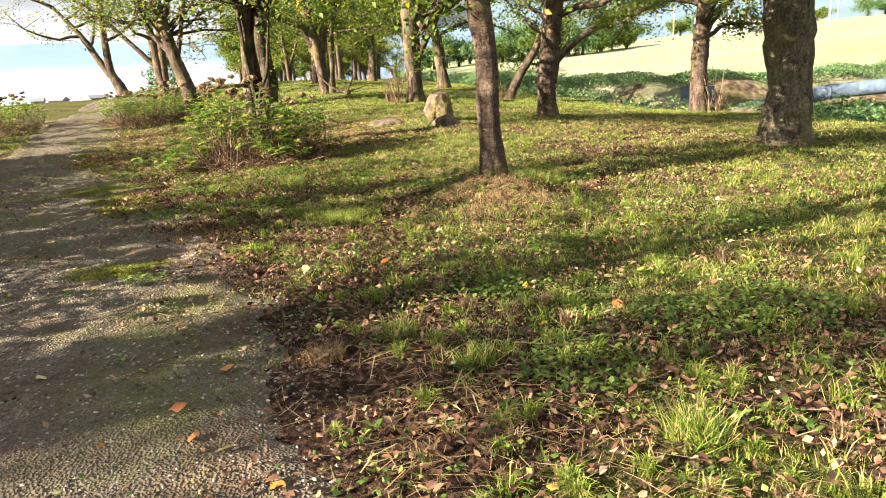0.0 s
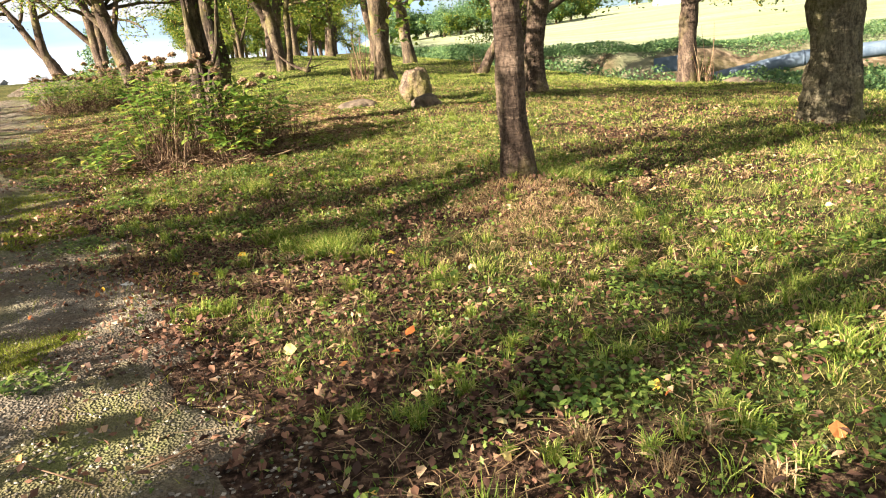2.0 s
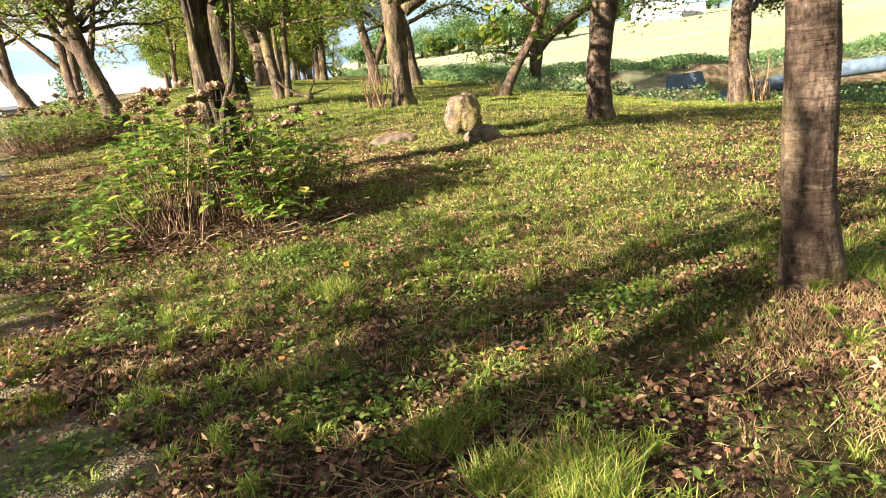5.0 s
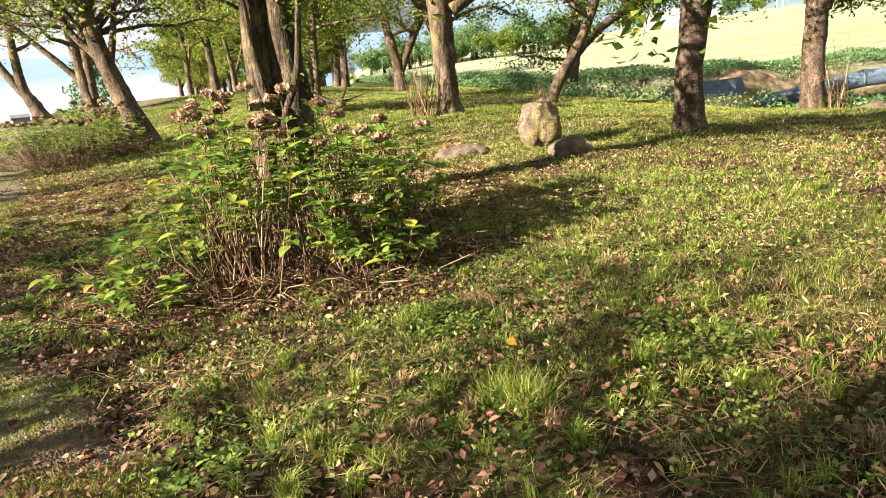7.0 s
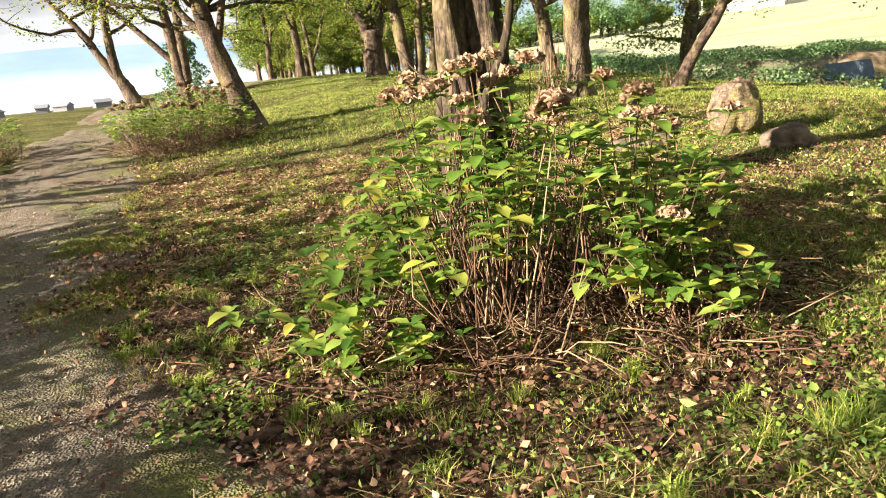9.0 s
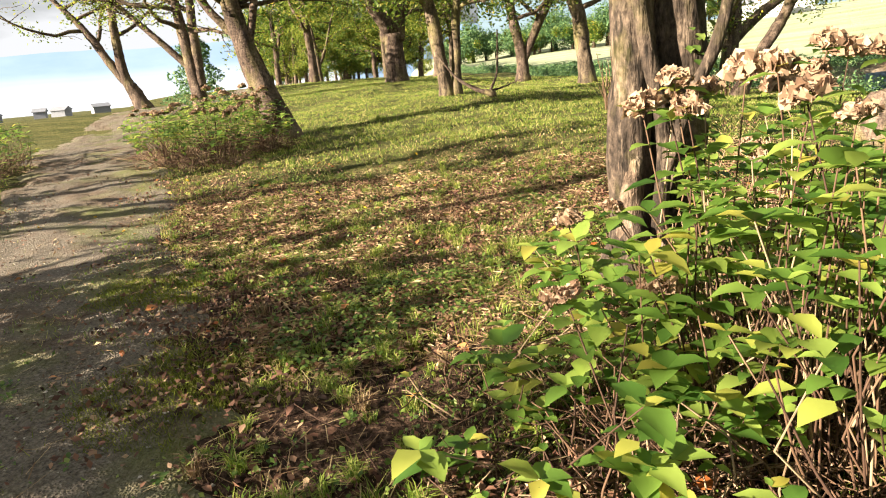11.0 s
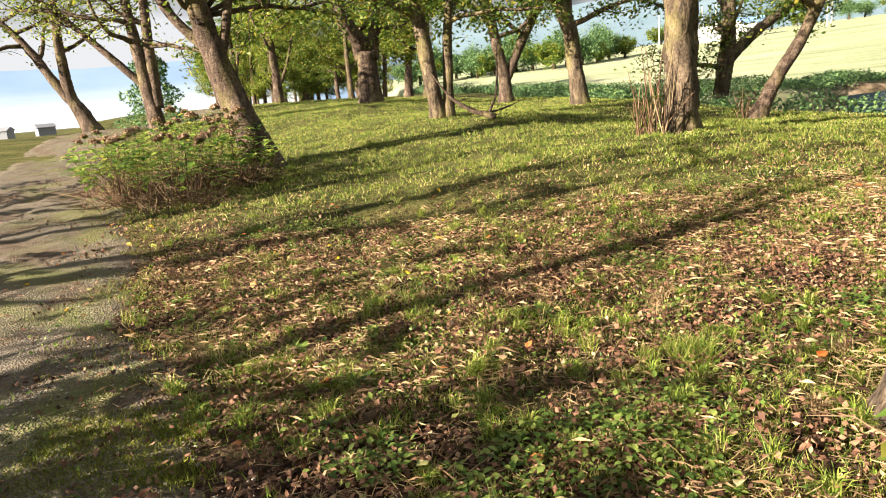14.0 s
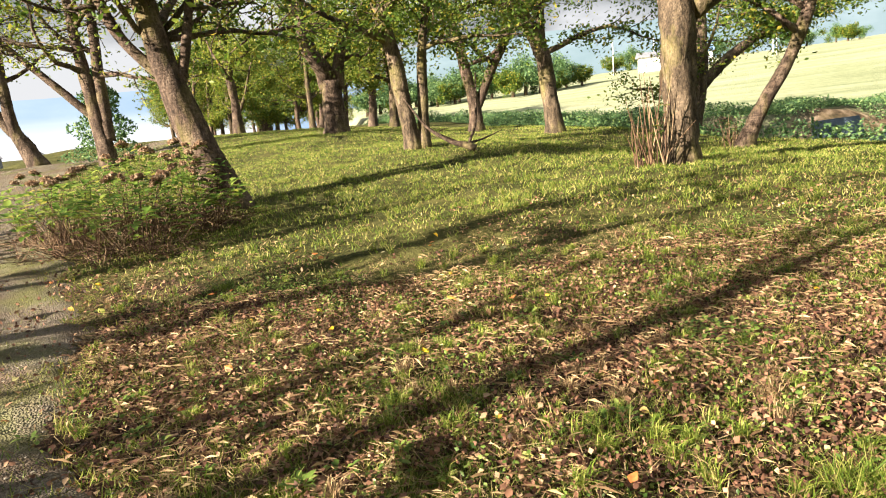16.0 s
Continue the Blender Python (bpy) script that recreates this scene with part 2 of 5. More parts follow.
def mesh(name, verts, faces, material, parent=None, smooth=True):
    """One mesh object from vertex and face arrays; faces are all triangles or all quads, or a list of both."""
    me = bpy.data.meshes.new(name)
    if isinstance(faces, list):
        me.from_pydata(np.asarray(verts, float).tolist(), [], [list(map(int, f)) for f in faces])
    else:
        n, k = faces.shape
        me.vertices.add(len(verts))
        me.vertices.foreach_set("co", np.asarray(verts, np.float32).reshape(-1))
        me.loops.add(n * k)
        me.loops.foreach_set("vertex_index", faces.astype(np.int32).reshape(-1))
        me.polygons.add(n)
        me.polygons.foreach_set("loop_start", np.arange(0, n * k, k, dtype=np.int32))
        me.update(calc_edges=True)
    me.materials.append(material)
    me.shade_smooth() if smooth else me.shade_flat()
    ob = new(name, me)
    ob.parent = parent
    return ob


def tube(points, radii, sides=8, rough=0.0, seed=0, cap=True):
    """Vertices and faces of a bent tapering tube."""
    pts = [Vector(p) for p in points]
    verts, faces = [], []
    for i, (p, r) in enumerate(zip(pts, radii)):
        d = (pts[min(i + 1, len(pts) - 1)] - pts[max(i - 1, 0)]).normalized()
        u = d.cross(Vector((0.9, 0.1, 0.05) if abs(d.x) < 0.9 else (0, 1, 0))).normalized()
        w = d.cross(u)
        for k in range(sides):
            a = 2 * math.pi * k / sides
            rr = r
            if rough:
                q = p + (u * math.cos(a) + w * math.sin(a)) * r
                rr *= 1 + rough * (noise.noise(Vector((q.x * 5, q.y * 5, q.z * 1.6 + seed))) + 0.5 * noise.noise(q * 11))
            verts.append(p + (u * math.cos(a) + w * math.sin(a)) * rr)
    for i in range(len(pts) - 1):
        for k in range(sides):
            a, b = i * sides + k, i * sides + (k + 1) % sides
            faces.append((a, b, b + sides, a + sides))
    if cap:
        faces.append(tuple(range((len(pts) - 1) * sides, len(pts) * sides)))
        faces.append(tuple(reversed(range(sides))))
    return verts, faces


def smooth_line(points, step):
    """A finer curve through points of (x, y, z, radius)."""
    p = [np.array(q, float) for q in points]
    p = [2 * p[0] - p[1], *p, 2 * p[-1] - p[-2]]
    out = []
    for i in range(1, len(p) - 2):
        n = max(1, int(np.linalg.norm(p[i + 1][:3] - p[i][:3]) / step))
        for k in range(n):
            t = k / n
            out.append(0.5 * (2 * p[i] + (p[i + 1] - p[i - 1]) * t + (2 * p[i - 1] - 5 * p[i] + 4 * p[i + 1] - p[i + 2]) * t * t + (3 * p[i] - p[i - 1] - 3 * p[i + 1] + p[i + 2]) * t ** 3))
    out.append(p[-2])
    return out


def joined(pieces):
    verts, faces = [], []
    for v, f in pieces:
        n = len(verts)
        verts.extend(v)
        faces.extend([tuple(i + n for i in q) for q in f])
    return verts, faces


def empty(name, place=(0, 0, 0)):
    ob = new(name)
    ob.location = place
    return ob


def cards(centres, size, rng, flat=0.0, aspect=0.55):
    """Many leaves, each two triangles folded along the midrib, turned at random. flat: 1 lays them level."""
    n = len(centres)
    a = rng.normal(size=(n, 3))
    a[:, 2] *= 1 - 0.8 * flat
    a /= np.linalg.norm(a, axis=1)[:, None] + 1e-9
    b = rng.normal(size=(n, 3)) * (1 - flat) + np.array((0, 0, 1.0)) * (0.35 + flat)
    b = np.cross(a, b)
    b /= np.linalg.norm(b, axis=1)[:, None] + 1e-9
    up = np.cross(a, b)
    s = (size * rng.uniform(0.65, 1.3, n))[:, None]
    v = np.empty((n, 4, 3))
    v[:, 0], v[:, 2] = centres - a * s * 0.5, centres + a * s * 0.5
    v[:, 1], v[:, 3] = centres + b * s * 0.5 * aspect + up * s * 0.12, centres - b * s * 0.5 * aspect + up * s * 0.12
    i = np.arange(n)[:, None] * 4
    f = np.concatenate([i + np.array([[0, 1, 2]]), i + np.array([[0, 2, 3]])])
    return v.reshape(-1, 3), f


def ovate(n, base, way, length, width, rng):
    """Leaves with a pointed oval outline, folded and drooping; base and way are arrays."""
    way = way / (np.linalg.norm(way, axis=1)[:, None] + 1e-9)
    side = np.cross(way, np.array((0, 0, 1.0)))
    side /= np.linalg.norm(side, axis=1)[:, None] + 1e-9
    up = np.cross(side, way)
    v = np.empty((n, 8, 3))
    L, W = length[:, None], width[:, None]
    droop = rng.uniform(0.05, 0.4, n)[:, None]
    for k, t in enumerate((0.0, 0.35, 0.7, 1.0)):
        v[:, k] = base + way * L * t - np.array((0, 0, 1.0)) * L * droop * t * t
    for k, (t, w) in enumerate(((0.35, 0.5), (0.7, 0.36))):
        m = base + way * L * t - np.array((0, 0, 1.0)) * L * droop * t * t + up * W * 0.14
        v[:, 4 + 2 * k], v[:, 5 + 2 * k] = m + side * W * w, m - side * W * w
    i = np.arange(n)[:, None] * 8
    f = np.concatenate([i + np.array([q]) for q in ((0, 1, 4), (1, 2, 6), (1, 6, 4), (2, 3, 6), (0, 5, 1), (1, 5, 7), (1, 7, 2), (2, 7, 3))])
    return v.reshape(-1, 3), f


# ---- the lie of the land ----
HEIGHTS = np.array([(.3, 5, .08), (-2, 3, 0), (0, 0, 0), (3, 3, .05), (1, 6.5, .1), (-2.1, 9, .14), (-4, 9.8, .1), (5.3, 10.7, .14), (-.3, 16.2, .42), (2.7, 17.1, .4),
                    (-1, 11.2, .21), (-4.6, 14, .25), (-6, 15.1, .21), (-8.3, 15.4, .19), (-8.3, 19.2, .37), (-9.5, 11, .08), (-9, 3, 0), (-.9, 22, .66), (-4.7, 27.7, 1.0),
                    (8.3, 22.4, -.25), (2.7, 26.3, .4), (-6.8, 38.7, 1.38), (-14, 27.9, .5), (.1, 32.5, .8), (-17.8, 38.2, 1.1), (9, 9, .1), (12, 14, -.1), (-8, 23.5, .65),
                    (-4, 21, .65), (-12, 36, 1.15)])
EXTRA = np.array([(3, 21, .4), (-1.5, 37.5, .95), (-11.5, 45, 1.6), (1, 13, .25), (-4, 50, 1.3), (-22, 20, .2), (-15, 12, 0), (-25, 45, .9), (5, 5, .05), (-6, 60, 1.4), (-16, 60, 1.6), (7, 15, -.08), (8, 19, -.25), (10, 16, -.3), (5.2, 14.5, .15), (5.5, 19, .15), (9, 12, -.1)])
SPOTS = np.vstack([HEIGHTS, EXTRA])
EDGE_Y = np.array([-30, 0, 12, 20, 23, 25.5, 28, 33, 38, 46, 60, 90, 200.0])
EDGE_X = np.array([13, 11.5, 10.2, 9.3, 8.6, 5.2, 3.4, 1.6, 0.3, -1.5, -4, -8, -20.0])


def sstep(a, b, x):
    t = np.clip((x - a) / (b - a), 0, 1)
    return t * t * (3 - 2 * t)


def off_edge(x, y):
    """Metres beyond the top of the stream's bank."""
    return (x - np.interp(y, EDGE_Y, EDGE_X)) * 0.85


FAR_X = np.array([-80, -30, -10, 0, 8, 14, 19, 32, 60, 120, 400.0])
FAR_Y = np.array([190, 110, 72, 55, 46.5, 41.2, 43.5, 40, 31, 14, -60.0])


def far_side(x, y):
    """Metres beyond the foot of the stream's far bank."""
    return (y - np.interp(x, FAR_X, FAR_Y)) * 0.9


def height(x, y):
    x, y = np.asarray(x, float), np.asarray(y, float)
    num, den = np.zeros(x.shape), np.zeros(x.shape)
    for px, py, pz in SPOTS:
        d = (x - px) ** 2 + (y - py) ** 2
        w = np.exp(-d / 11.5) + 1e-3 / (1 + d)
        num, den = num + w * pz, den + w
    z = num / den
    z += 0.2 * np.exp(-((x - 0.55) ** 2 + (y - 7.4) ** 2) / 0.4)
    z += (vn(x, y, 0.9, 3) - 0.5) * 0.05 + (vn(x, y, 0.3, 5) - 0.5) * 0.055
    z -= 5.5 * sstep(22, 48, -x - 0.12 * np.clip(y - 40, 0, 200)) + 5 * sstep(110, 170, y) * sstep(5, -10, x)
    u, w = off_edge(x, y), far_side(x, y)
    bank = -1.9 * sstep(0, 4.5, u) + 2.05 * sstep(0, 1.6, w + (vn(x, y, 2.2, 8) - 0.5) * 1.4) * sstep(2, 6, u)
    far = (0.034 * np.clip(w - 2, 0, 200) + 0.045 * np.clip(x, 0, 200) * sstep(5, 90, w) + 0.8 * (vn(x, y, 34, 2) - 0.5) * sstep(18, 60, w)) * sstep(2, 6, u)
    k = sstep(0, 10, u)
    z = z * (1 - k) + 0.1 * k + bank + far
    return z


def H(x, y):
    return float(height(np.array([x]), np.array([y]))[0])


RIGHT_EDGE = [(2.2, -5), (0.7, 0), (-0.35, 2.0), (-0.85, 3.6), (-2.1, 6.0), (-3.6, 8.6), (-5.6, 11.1), (-6.95, 14.2), (-8.0, 17.0), (-10.3, 21.8), (-12.2, 26.0), (-14.1, 31.0), (-14.6, 35.0), (-13.6, 40.0), (-11.6, 46)]
EY, EX = np.array([p[1] for p in RIGHT_EDGE]), np.array([p[0] for p in RIGHT_EDGE])


def path_in(x, y):
    """Metres inside the path's right edge (minus: outside), and the width there."""
    return (np.interp(y, EY, EX) - x) * 0.86


def on_path(x, y):
    d = path_in(x, y) + (vn(x, y, 0.7, 11) - 0.5) * 0.5 + (vn(x, y, 0.2, 12) - 0.5) * 0.2
    return np.clip(np.minimum(d, 2.3 - d) / 0.25 + 0.5, 0, 1) * (y < 46)


def margin(x, y):
    """1 off the path, fading to 0 some way inside its right edge."""
    d = path_in(x, y) + (vn(x, y, 0.5, 13) - 0.5) * 0.9
    return 1 - sstep(0.0, 0.75, d) * (path_in(x, y) < 2.3)


def axis_steps(a, b, fine_a, fine_b, fine, grow=1.16):
    mid = list(np.arange(fine_a, fine_b, fine))
    lo, hi, s = fine_a, fine_b, fine
    left, right = [], []
    while lo > a:
        s *= grow
        lo -= s
        left.append(lo)
    s = fine
    while hi < b:
        right.append(hi)
        s *= grow
        hi += s
    return np.array(left[::-1] + mid + right + [hi])


gx, gy = axis_steps(-2500, 2500, -10, 6, 0.11, 1.14), axis_steps(-2500, 2500, 0.8, 20, 0.11, 1.1)
X, Y = np.meshgrid(gx, gy)
Z = height(X, Y)
Z = np.where(X > 400, Z * 0 + height(np.full(X.shape, 400.0), Y), Z)
Z = np.minimum(Z, 24)
nx, ny = len(gx), len(gy)
idx = np.arange(nx * ny).reshape(ny, nx)
quads = np.stack([idx[:-1, :-1], idx[:-1, 1:], idx[1:, 1:], idx[1:, :-1]], -1).reshape(-1, 4)
ground = mesh("ground", np.stack([X, Y, Z], -1).reshape(-1, 3), quads, GROUND)
tagged(ground, "grassy ground with leaf litter sloping to a stream bank", "ground", kind="structure")


def greenness(x, y):
    """How much grass covers the ground: thin by the path and under the bushes, thick on the lawn."""
    d = -path_in(x, y)
    g = 0.36 + 0.42 * sstep(-0.2, 1.6, d + (vn(x, y, 1.3, 21) - 0.5) * 2.2) + 0.35 * sstep(15, 22, y)
    g -= 0.55 * np.exp(-((x + 4.2) ** 2 / 5 + (y - 10.6) ** 2 / 1.8))
    g -= 0.42 * sstep(0.42, 0.7, 0.55 * vn(x, y, 1.6, 22) + 0.45 * vn(x, y, 0.35, 23)) * sstep(24, 13, y)
    g -= 0.5 * np.exp(-((x + 4.3) ** 2 / 6 + (y - 14.9) ** 2 / 3.6))
    g -= 0.32 * np.exp(-((x - 0.6) ** 2 + (y - 5.6) ** 2) / 1.8) + 0.3 * np.exp(-((x + 1.0) ** 2 + (y - 8.3) ** 2) / 2.2)
    g = np.where(path_in(x, y) > 2.3, 0.75, g)
    return np.clip(g, 0, 1)


for aname, values in (("green", greenness(X, Y)), ("field", sstep(1.4, 3.0, far_side(X, Y)) * sstep(3, 6, off_edge(X, Y))), ("bare", sstep(-0.6, 0.2, far_side(X, Y)) * sstep(3, 6, off_edge(X, Y)))):
    layer = ground.data.color_attributes.new(aname, "FLOAT_COLOR", "POINT")
    v = values.reshape(-1)
    layer.data.foreach_set("color", np.stack([v, v, v, np.ones_like(v)], -1).reshape(-1))


def build_path():
    ys = np.arange(-5, 46, 0.05)
    cols = np.linspace(0, 1, 24)
    P, C = np.meshgrid(ys, cols, indexing="ij")
    wob = lambda s: (vn(P, P * 0 + s, 0.9, 31) - 0.5) * 0.6 + (vn(P, P * 0 + s, 0.25, 32) - 0.5) * 0.3 + (vn(P, P * 0 + s, 0.09, 33) - 0.5) * 0.14
    a, b = wob(3), 2.35 + wob(9)
    Xp = np.interp(P, EY, EX) - (a + (b - a) * C) / 0.86
    Zp = height(Xp, P) + 0.012 - 0.03 * (np.abs(C - 0.5) > 0.49) + 0.02 * sstep(0, 0.1, np.minimum(C, 1 - C))
    n, m = P.shape
    i = np.arange(n * m).reshape(n, m)
    f = np.stack([i[:-1, :-1], i[1:, :-1], i[1:, 1:], i[:-1, 1:]], -1).reshape(-1, 4)
    tagged(mesh("path", np.stack([Xp, P, Zp], -1).reshape(-1, 3), f[:, ::-1], PATH), "worn gravel footpath scattered with fallen leaves", "path", kind="structure")


build_path()


# ---- trees ----
def branch_out(start, way, length, radius, rng, steps=7, lift=0.25, wander=0.25):
    """The points of a limb that sets out along way and bends up and about."""
    p, d, out = Vector(start), Vector(way).normalized(), []
    for i in range(steps + 1):
        out.append((*p, radius * (1 - 0.85 * i / steps) + 0.004))
        d = (d + Vector(rng.normal(size=3)) * wander + Vector((0, 0, lift * 0.3))).normalized()
        p = p + d * length / steps
    return out


def tree(place, stems, label, seed=0, bark=BARK, leaf=LEAF, leaves=11000, size=0.12, spread=3.6, low=2.6, limbs=5, flare=1.35, sides=14, side_limbs=(), knots=0.16):
    """A cherry tree. stems: each a line of (x, y, z, radius) from the foot up, in metres from the tree's foot; side_limbs: great limbs drawn the same way."""
    rng = np.random.default_rng(seed)
    x0, y0 = place
    root = empty("tree", (x0, y0, H(x0, y0) - 0.05))
    trunk, ends, twigs = [], [], []
    for i, s in enumerate(stems):
        line = smooth_line(s, 0.12)
        pts, rad = [q[:3] for q in line], [max(0.01, q[3]) for q in line]
        if s[0][2] <= 0.01:
            rad = [r * (1 + (flare - 1) * math.exp(-p[2] / 0.16)) for p, r in zip(pts, rad)]
            pts[0] = pts[0] - np.array((0, 0, 0.15))
        trunk.append(tube(pts, rad, sides, knots, seed + i))
        top = [q for q in line if q[2] > low * 0.8]
        for k in range(limbs):
            if not top:
                break
            q = top[min(len(top) - 1, int(len(top) * (k + 0.5) / limbs))]
            a = rng.uniform(0, 6.28)
            ends.append(branch_out(q[:3], (math.cos(a), math.sin(a), rng.uniform(0.1, 0.7)), spread * rng.uniform(0.6, 1.1), min(0.09, q[3] * 0.6), rng))
        ends.append(branch_out(line[-1][:3], Vector(line[-1][:3]) - Vector(line[-3][:3]), spread * 0.8, line[-1][3], rng))
    v, f = joined(trunk)
    mesh("trunk", v, f, bark, root)
    for s in side_limbs:
        line = smooth_line(s, 0.15)
        v, f = tube([q[:3] for q in line], [max(0.008, q[3]) for q in line], 9, 0.12, seed)
        mesh("limb", v, f, bark, root)
        for q in line[len(line) // 2::3]:
            a = rng.uniform(0, 6.28)
            ends.append(branch_out(q[:3], (math.cos(a), math.sin(a), rng.uniform(-0.1, 0.5)), spread * rng.uniform(0.25, 0.5), max(0.02, q[3] * 0.5), rng))
        ends.append(branch_out(line[-1][:3], Vector(line[-1][:3]) - Vector(line[-3][:3]), spread * 0.6, line[-1][3], rng))
    spots = []
    for e in ends:
        line = smooth_line(e, 0.3)
        v, f = tube([q[:3] for q in line], [q[3] for q in line], 6)
        mesh("limb", v, f, bark, root)
        n = len(line)
        for q in line[n // 3:]:
            for _ in range(2):
                a = rng.uniform(0, 6.28)
                t = branch_out(q[:3], (math.cos(a), math.sin(a), rng.uniform(-0.35, 0.5)), rng.uniform(0.6, 1.5), min(0.018, q[3] * 0.5), rng, 3, 0.05, 0.3)
                twigs.append(tube([w[:3] for w in t], [w[3] for w in t], 3, cap=False))
                spots.extend(w[:3] for w in t[1:])
    v, f = joined(twigs)
    mesh("twig_growth", v, f, bark, root)["kind"] = "stuff"
    spots = np.array(spots)
    c = spots[rng.integers(0, len(spots), leaves)] + rng.normal(size=(leaves, 3)) * np.array((0.22, 0.22, 0.15))
    v, f = cards(c, size, rng, 0.35)
    crown = mesh("crown", v, f, leaf, root)
    crown["kind"] = "stuff"
    return tagged(root, label, "tree", "park trees")


S = lambda *rows: [tuple(r) for r in rows]
tree((0.52, 7.5), [S((0, 0, 0, .14), (-.04, .02, .6, .125), (-.05, .03, 1.3, .12), (-.12, .05, 1.9, .13), (-.2, .1, 2.6, .11), (-.3, .3, 4, .08))],
     "slim cherry tree with scarred brown bark on a grassy mound", 1, sides=20, knots=0.13, side_limbs=[S((-.1, .05, 1.75, .06), (-.4, 0, 2.3, .05), (-.8, -.2, 3.2, .03)), S((-.1, .05, 1.8, .05), (.25, .1, 2.6, .04), (.7, .3, 3.5, .03))], spread=2.8, low=3.2)
tree((5.35, 10.7), [S((0, 0, 0, .36), (-.02, 0, .5, .33), (-.06, 0, 1.2, .3), (-.1, 0, 2, .34), (-.1, .1, 3.0, .28), (0, .3, 4.5, .2)), S((.2, .04, 0, .2), (.2, .04, 1.0, .15), (.12, .04, 2.0, .19), (.1, .1, 3, .15))],
     "broad old cherry tree with gnarled grey-green hollow trunk", 2, BARK_GREY, sides=26, knots=0.32, spread=4.5, low=2.6)
tree((8.26, 22.4), [S((0, 0, 0, .29), (-.02, 0, 1, .26), (0, 0, 2, .27), (.05, 0, 3, .22), (.2, .2, 4.6, .15))], "dark cherry tree with upright trunk at the stream bank", 3, spread=4.2, side_limbs=[S((0, 0, 2.4, .16), (.7, .2, 3.3, .12), (2, .4, 4.2, .06))])
tree((2.5, 16.8), [S((0, 0, 0, .24), (0, 0, 1.0, .21), (.15, 0, 2.2, .23), (.25, .1, 3.2, .2), (.4, .2, 4.6, .13))], "cherry tree with pinkish-brown trunk on the lawn", 4, spread=4.2)
tree((-.9, 22.1), [S((0, 0, 0, .30), (-.02, 0, 1.0, .25), (-.05, 0, 2.2, .27), (.0, .1, 3.6, .25), (.1, .2, 5, .16))], "thick cherry tree with mossy burrs and root suckers", 5, BARK_MOSSY, sides=20, knots=0.26, spread=4.5,
     side_limbs=[S((.2, 0, 2.4, .2), (1.2, 0, 3.0, .17), (2.4, .2, 3.9, .13), (4, .5, 4.5, .06))])
tree((2.4, 25.9), [S((0, 0, 0, .2), (.4, 0, .8, .15), (1.1, 0, 1.9, .13), (1.6, 0, 3.2, .14), (1.9, .2, 4.6, .09))], "thin cherry tree leaning over the stream bank", 6, spread=3.2,
     side_limbs=[S((1.6, 0, 3.2, .09), (2.6, 0, 3.9, .07), (4.2, .2, 4.6, .03))])
tree((-4.7, 27.6), [S((0, 0, 0, .2), (-.15, 0, 1, .18), (-.3, 0, 2.2, .17), (-.6, 0, 3.6, .15), (-.8, .2, 5.2, .1)), S((.22, 0, 0, .15), (.3, .1, 1.2, .12), (.4, .1, 2.4, .1), (.8, .3, 4.2, .07))], "two-stemmed cherry tree with bright moss on its trunk", 7, BARK_MOSSY)
tree((-6.75, 38.2), [S((0, 0, 0, .46), (0, 0, 1.2, .4), (0, 0, 2.0, .38)), S((-.22, 0, 1.7, .25), (-.45, 0, 2.8, .2), (-1.1, 0, 4.5, .18), (-1.3, 0, 6, .12)), S((.2, 0, 1.7, .26), (.5, 0, 3, .22), (1.6, 0, 4.4, .18), (3.2, 0, 5.8, .1))],
     "stout forked cherry tree dark against the grove", 8, limbs=4, spread=4.5)
tree((-1.6, 36.8), [S((0, 0, 0, .28), (0, 0, 1.0, .23), (-.2, 0, 2, .2), (-.5, 0, 3.6, .17), (-1.2, 0, 6, .1)), S((.1, 0, .9, .15), (.7, 0, 2.2, .17), (1.4, 0, 3.4, .16), (2.6, 0, 5.4, .1))], "forked cherry tree at the lawn's edge", 9)
tree((.05, 32.2), [S((0, 0, 0, .3), (-.15, 0, 1.2, .25), (-.3, 0, 2.4, .23), (-.9, 0, 3.7, .2), (-1.4, 0, 5.2, .12))], "cherry tree with orange-lit bark leaning at the bank", 10, BARK_MOSSY, side_limbs=[S((-.35, 0, 2.5, .16), (-.3, 0, 3.6, .13), (-.2, 0, 5, .07))])
tree((-17.6, 38.2), [S((0, 0, 0, .34), (-.3, 0, .7, .29), (-.62, 0, 1.5, .22), (-.68, 0, 3, .18), (-.5, 0, 6.5, .12)), S((-.45, 0, 1.0, .2), (-1.1, 0, 2.0, .18), (-1.9, 0, 3.4, .14), (-3.2, 0, 5, .08))],
     "leaning two-stemmed cherry tree by the lake", 11, leaf=LEAF_SUNLIT, spread=4.5, leaves=3600, low=3.2)
tree((-8.0, 22.4), [S((0, 0, 0, .3), (-.28, 0, .9, .24), (-.55, 0, 1.8, .2), (-.75, 0, 2.8, .18), (-1.05, 0, 4.5, .14)), S((-.4, .2, .6, .12), (-.7, .3, 1.6, .11), (-.8, .3, 2.6, .08))],
     "cherry tree with a leaning burred trunk and a dead stub", 12, spread=4.2, leaves=4500, low=3.2, side_limbs=[S((-.65, 0, 2.0, .09), (-1.3, .1, 2.8, .08), (-1.7, .2, 4.2, .06)), S((-.5, 0, 1.8, .09), (-.25, 0, 2.7, .07), (.1, 0, 4.2, .05))])
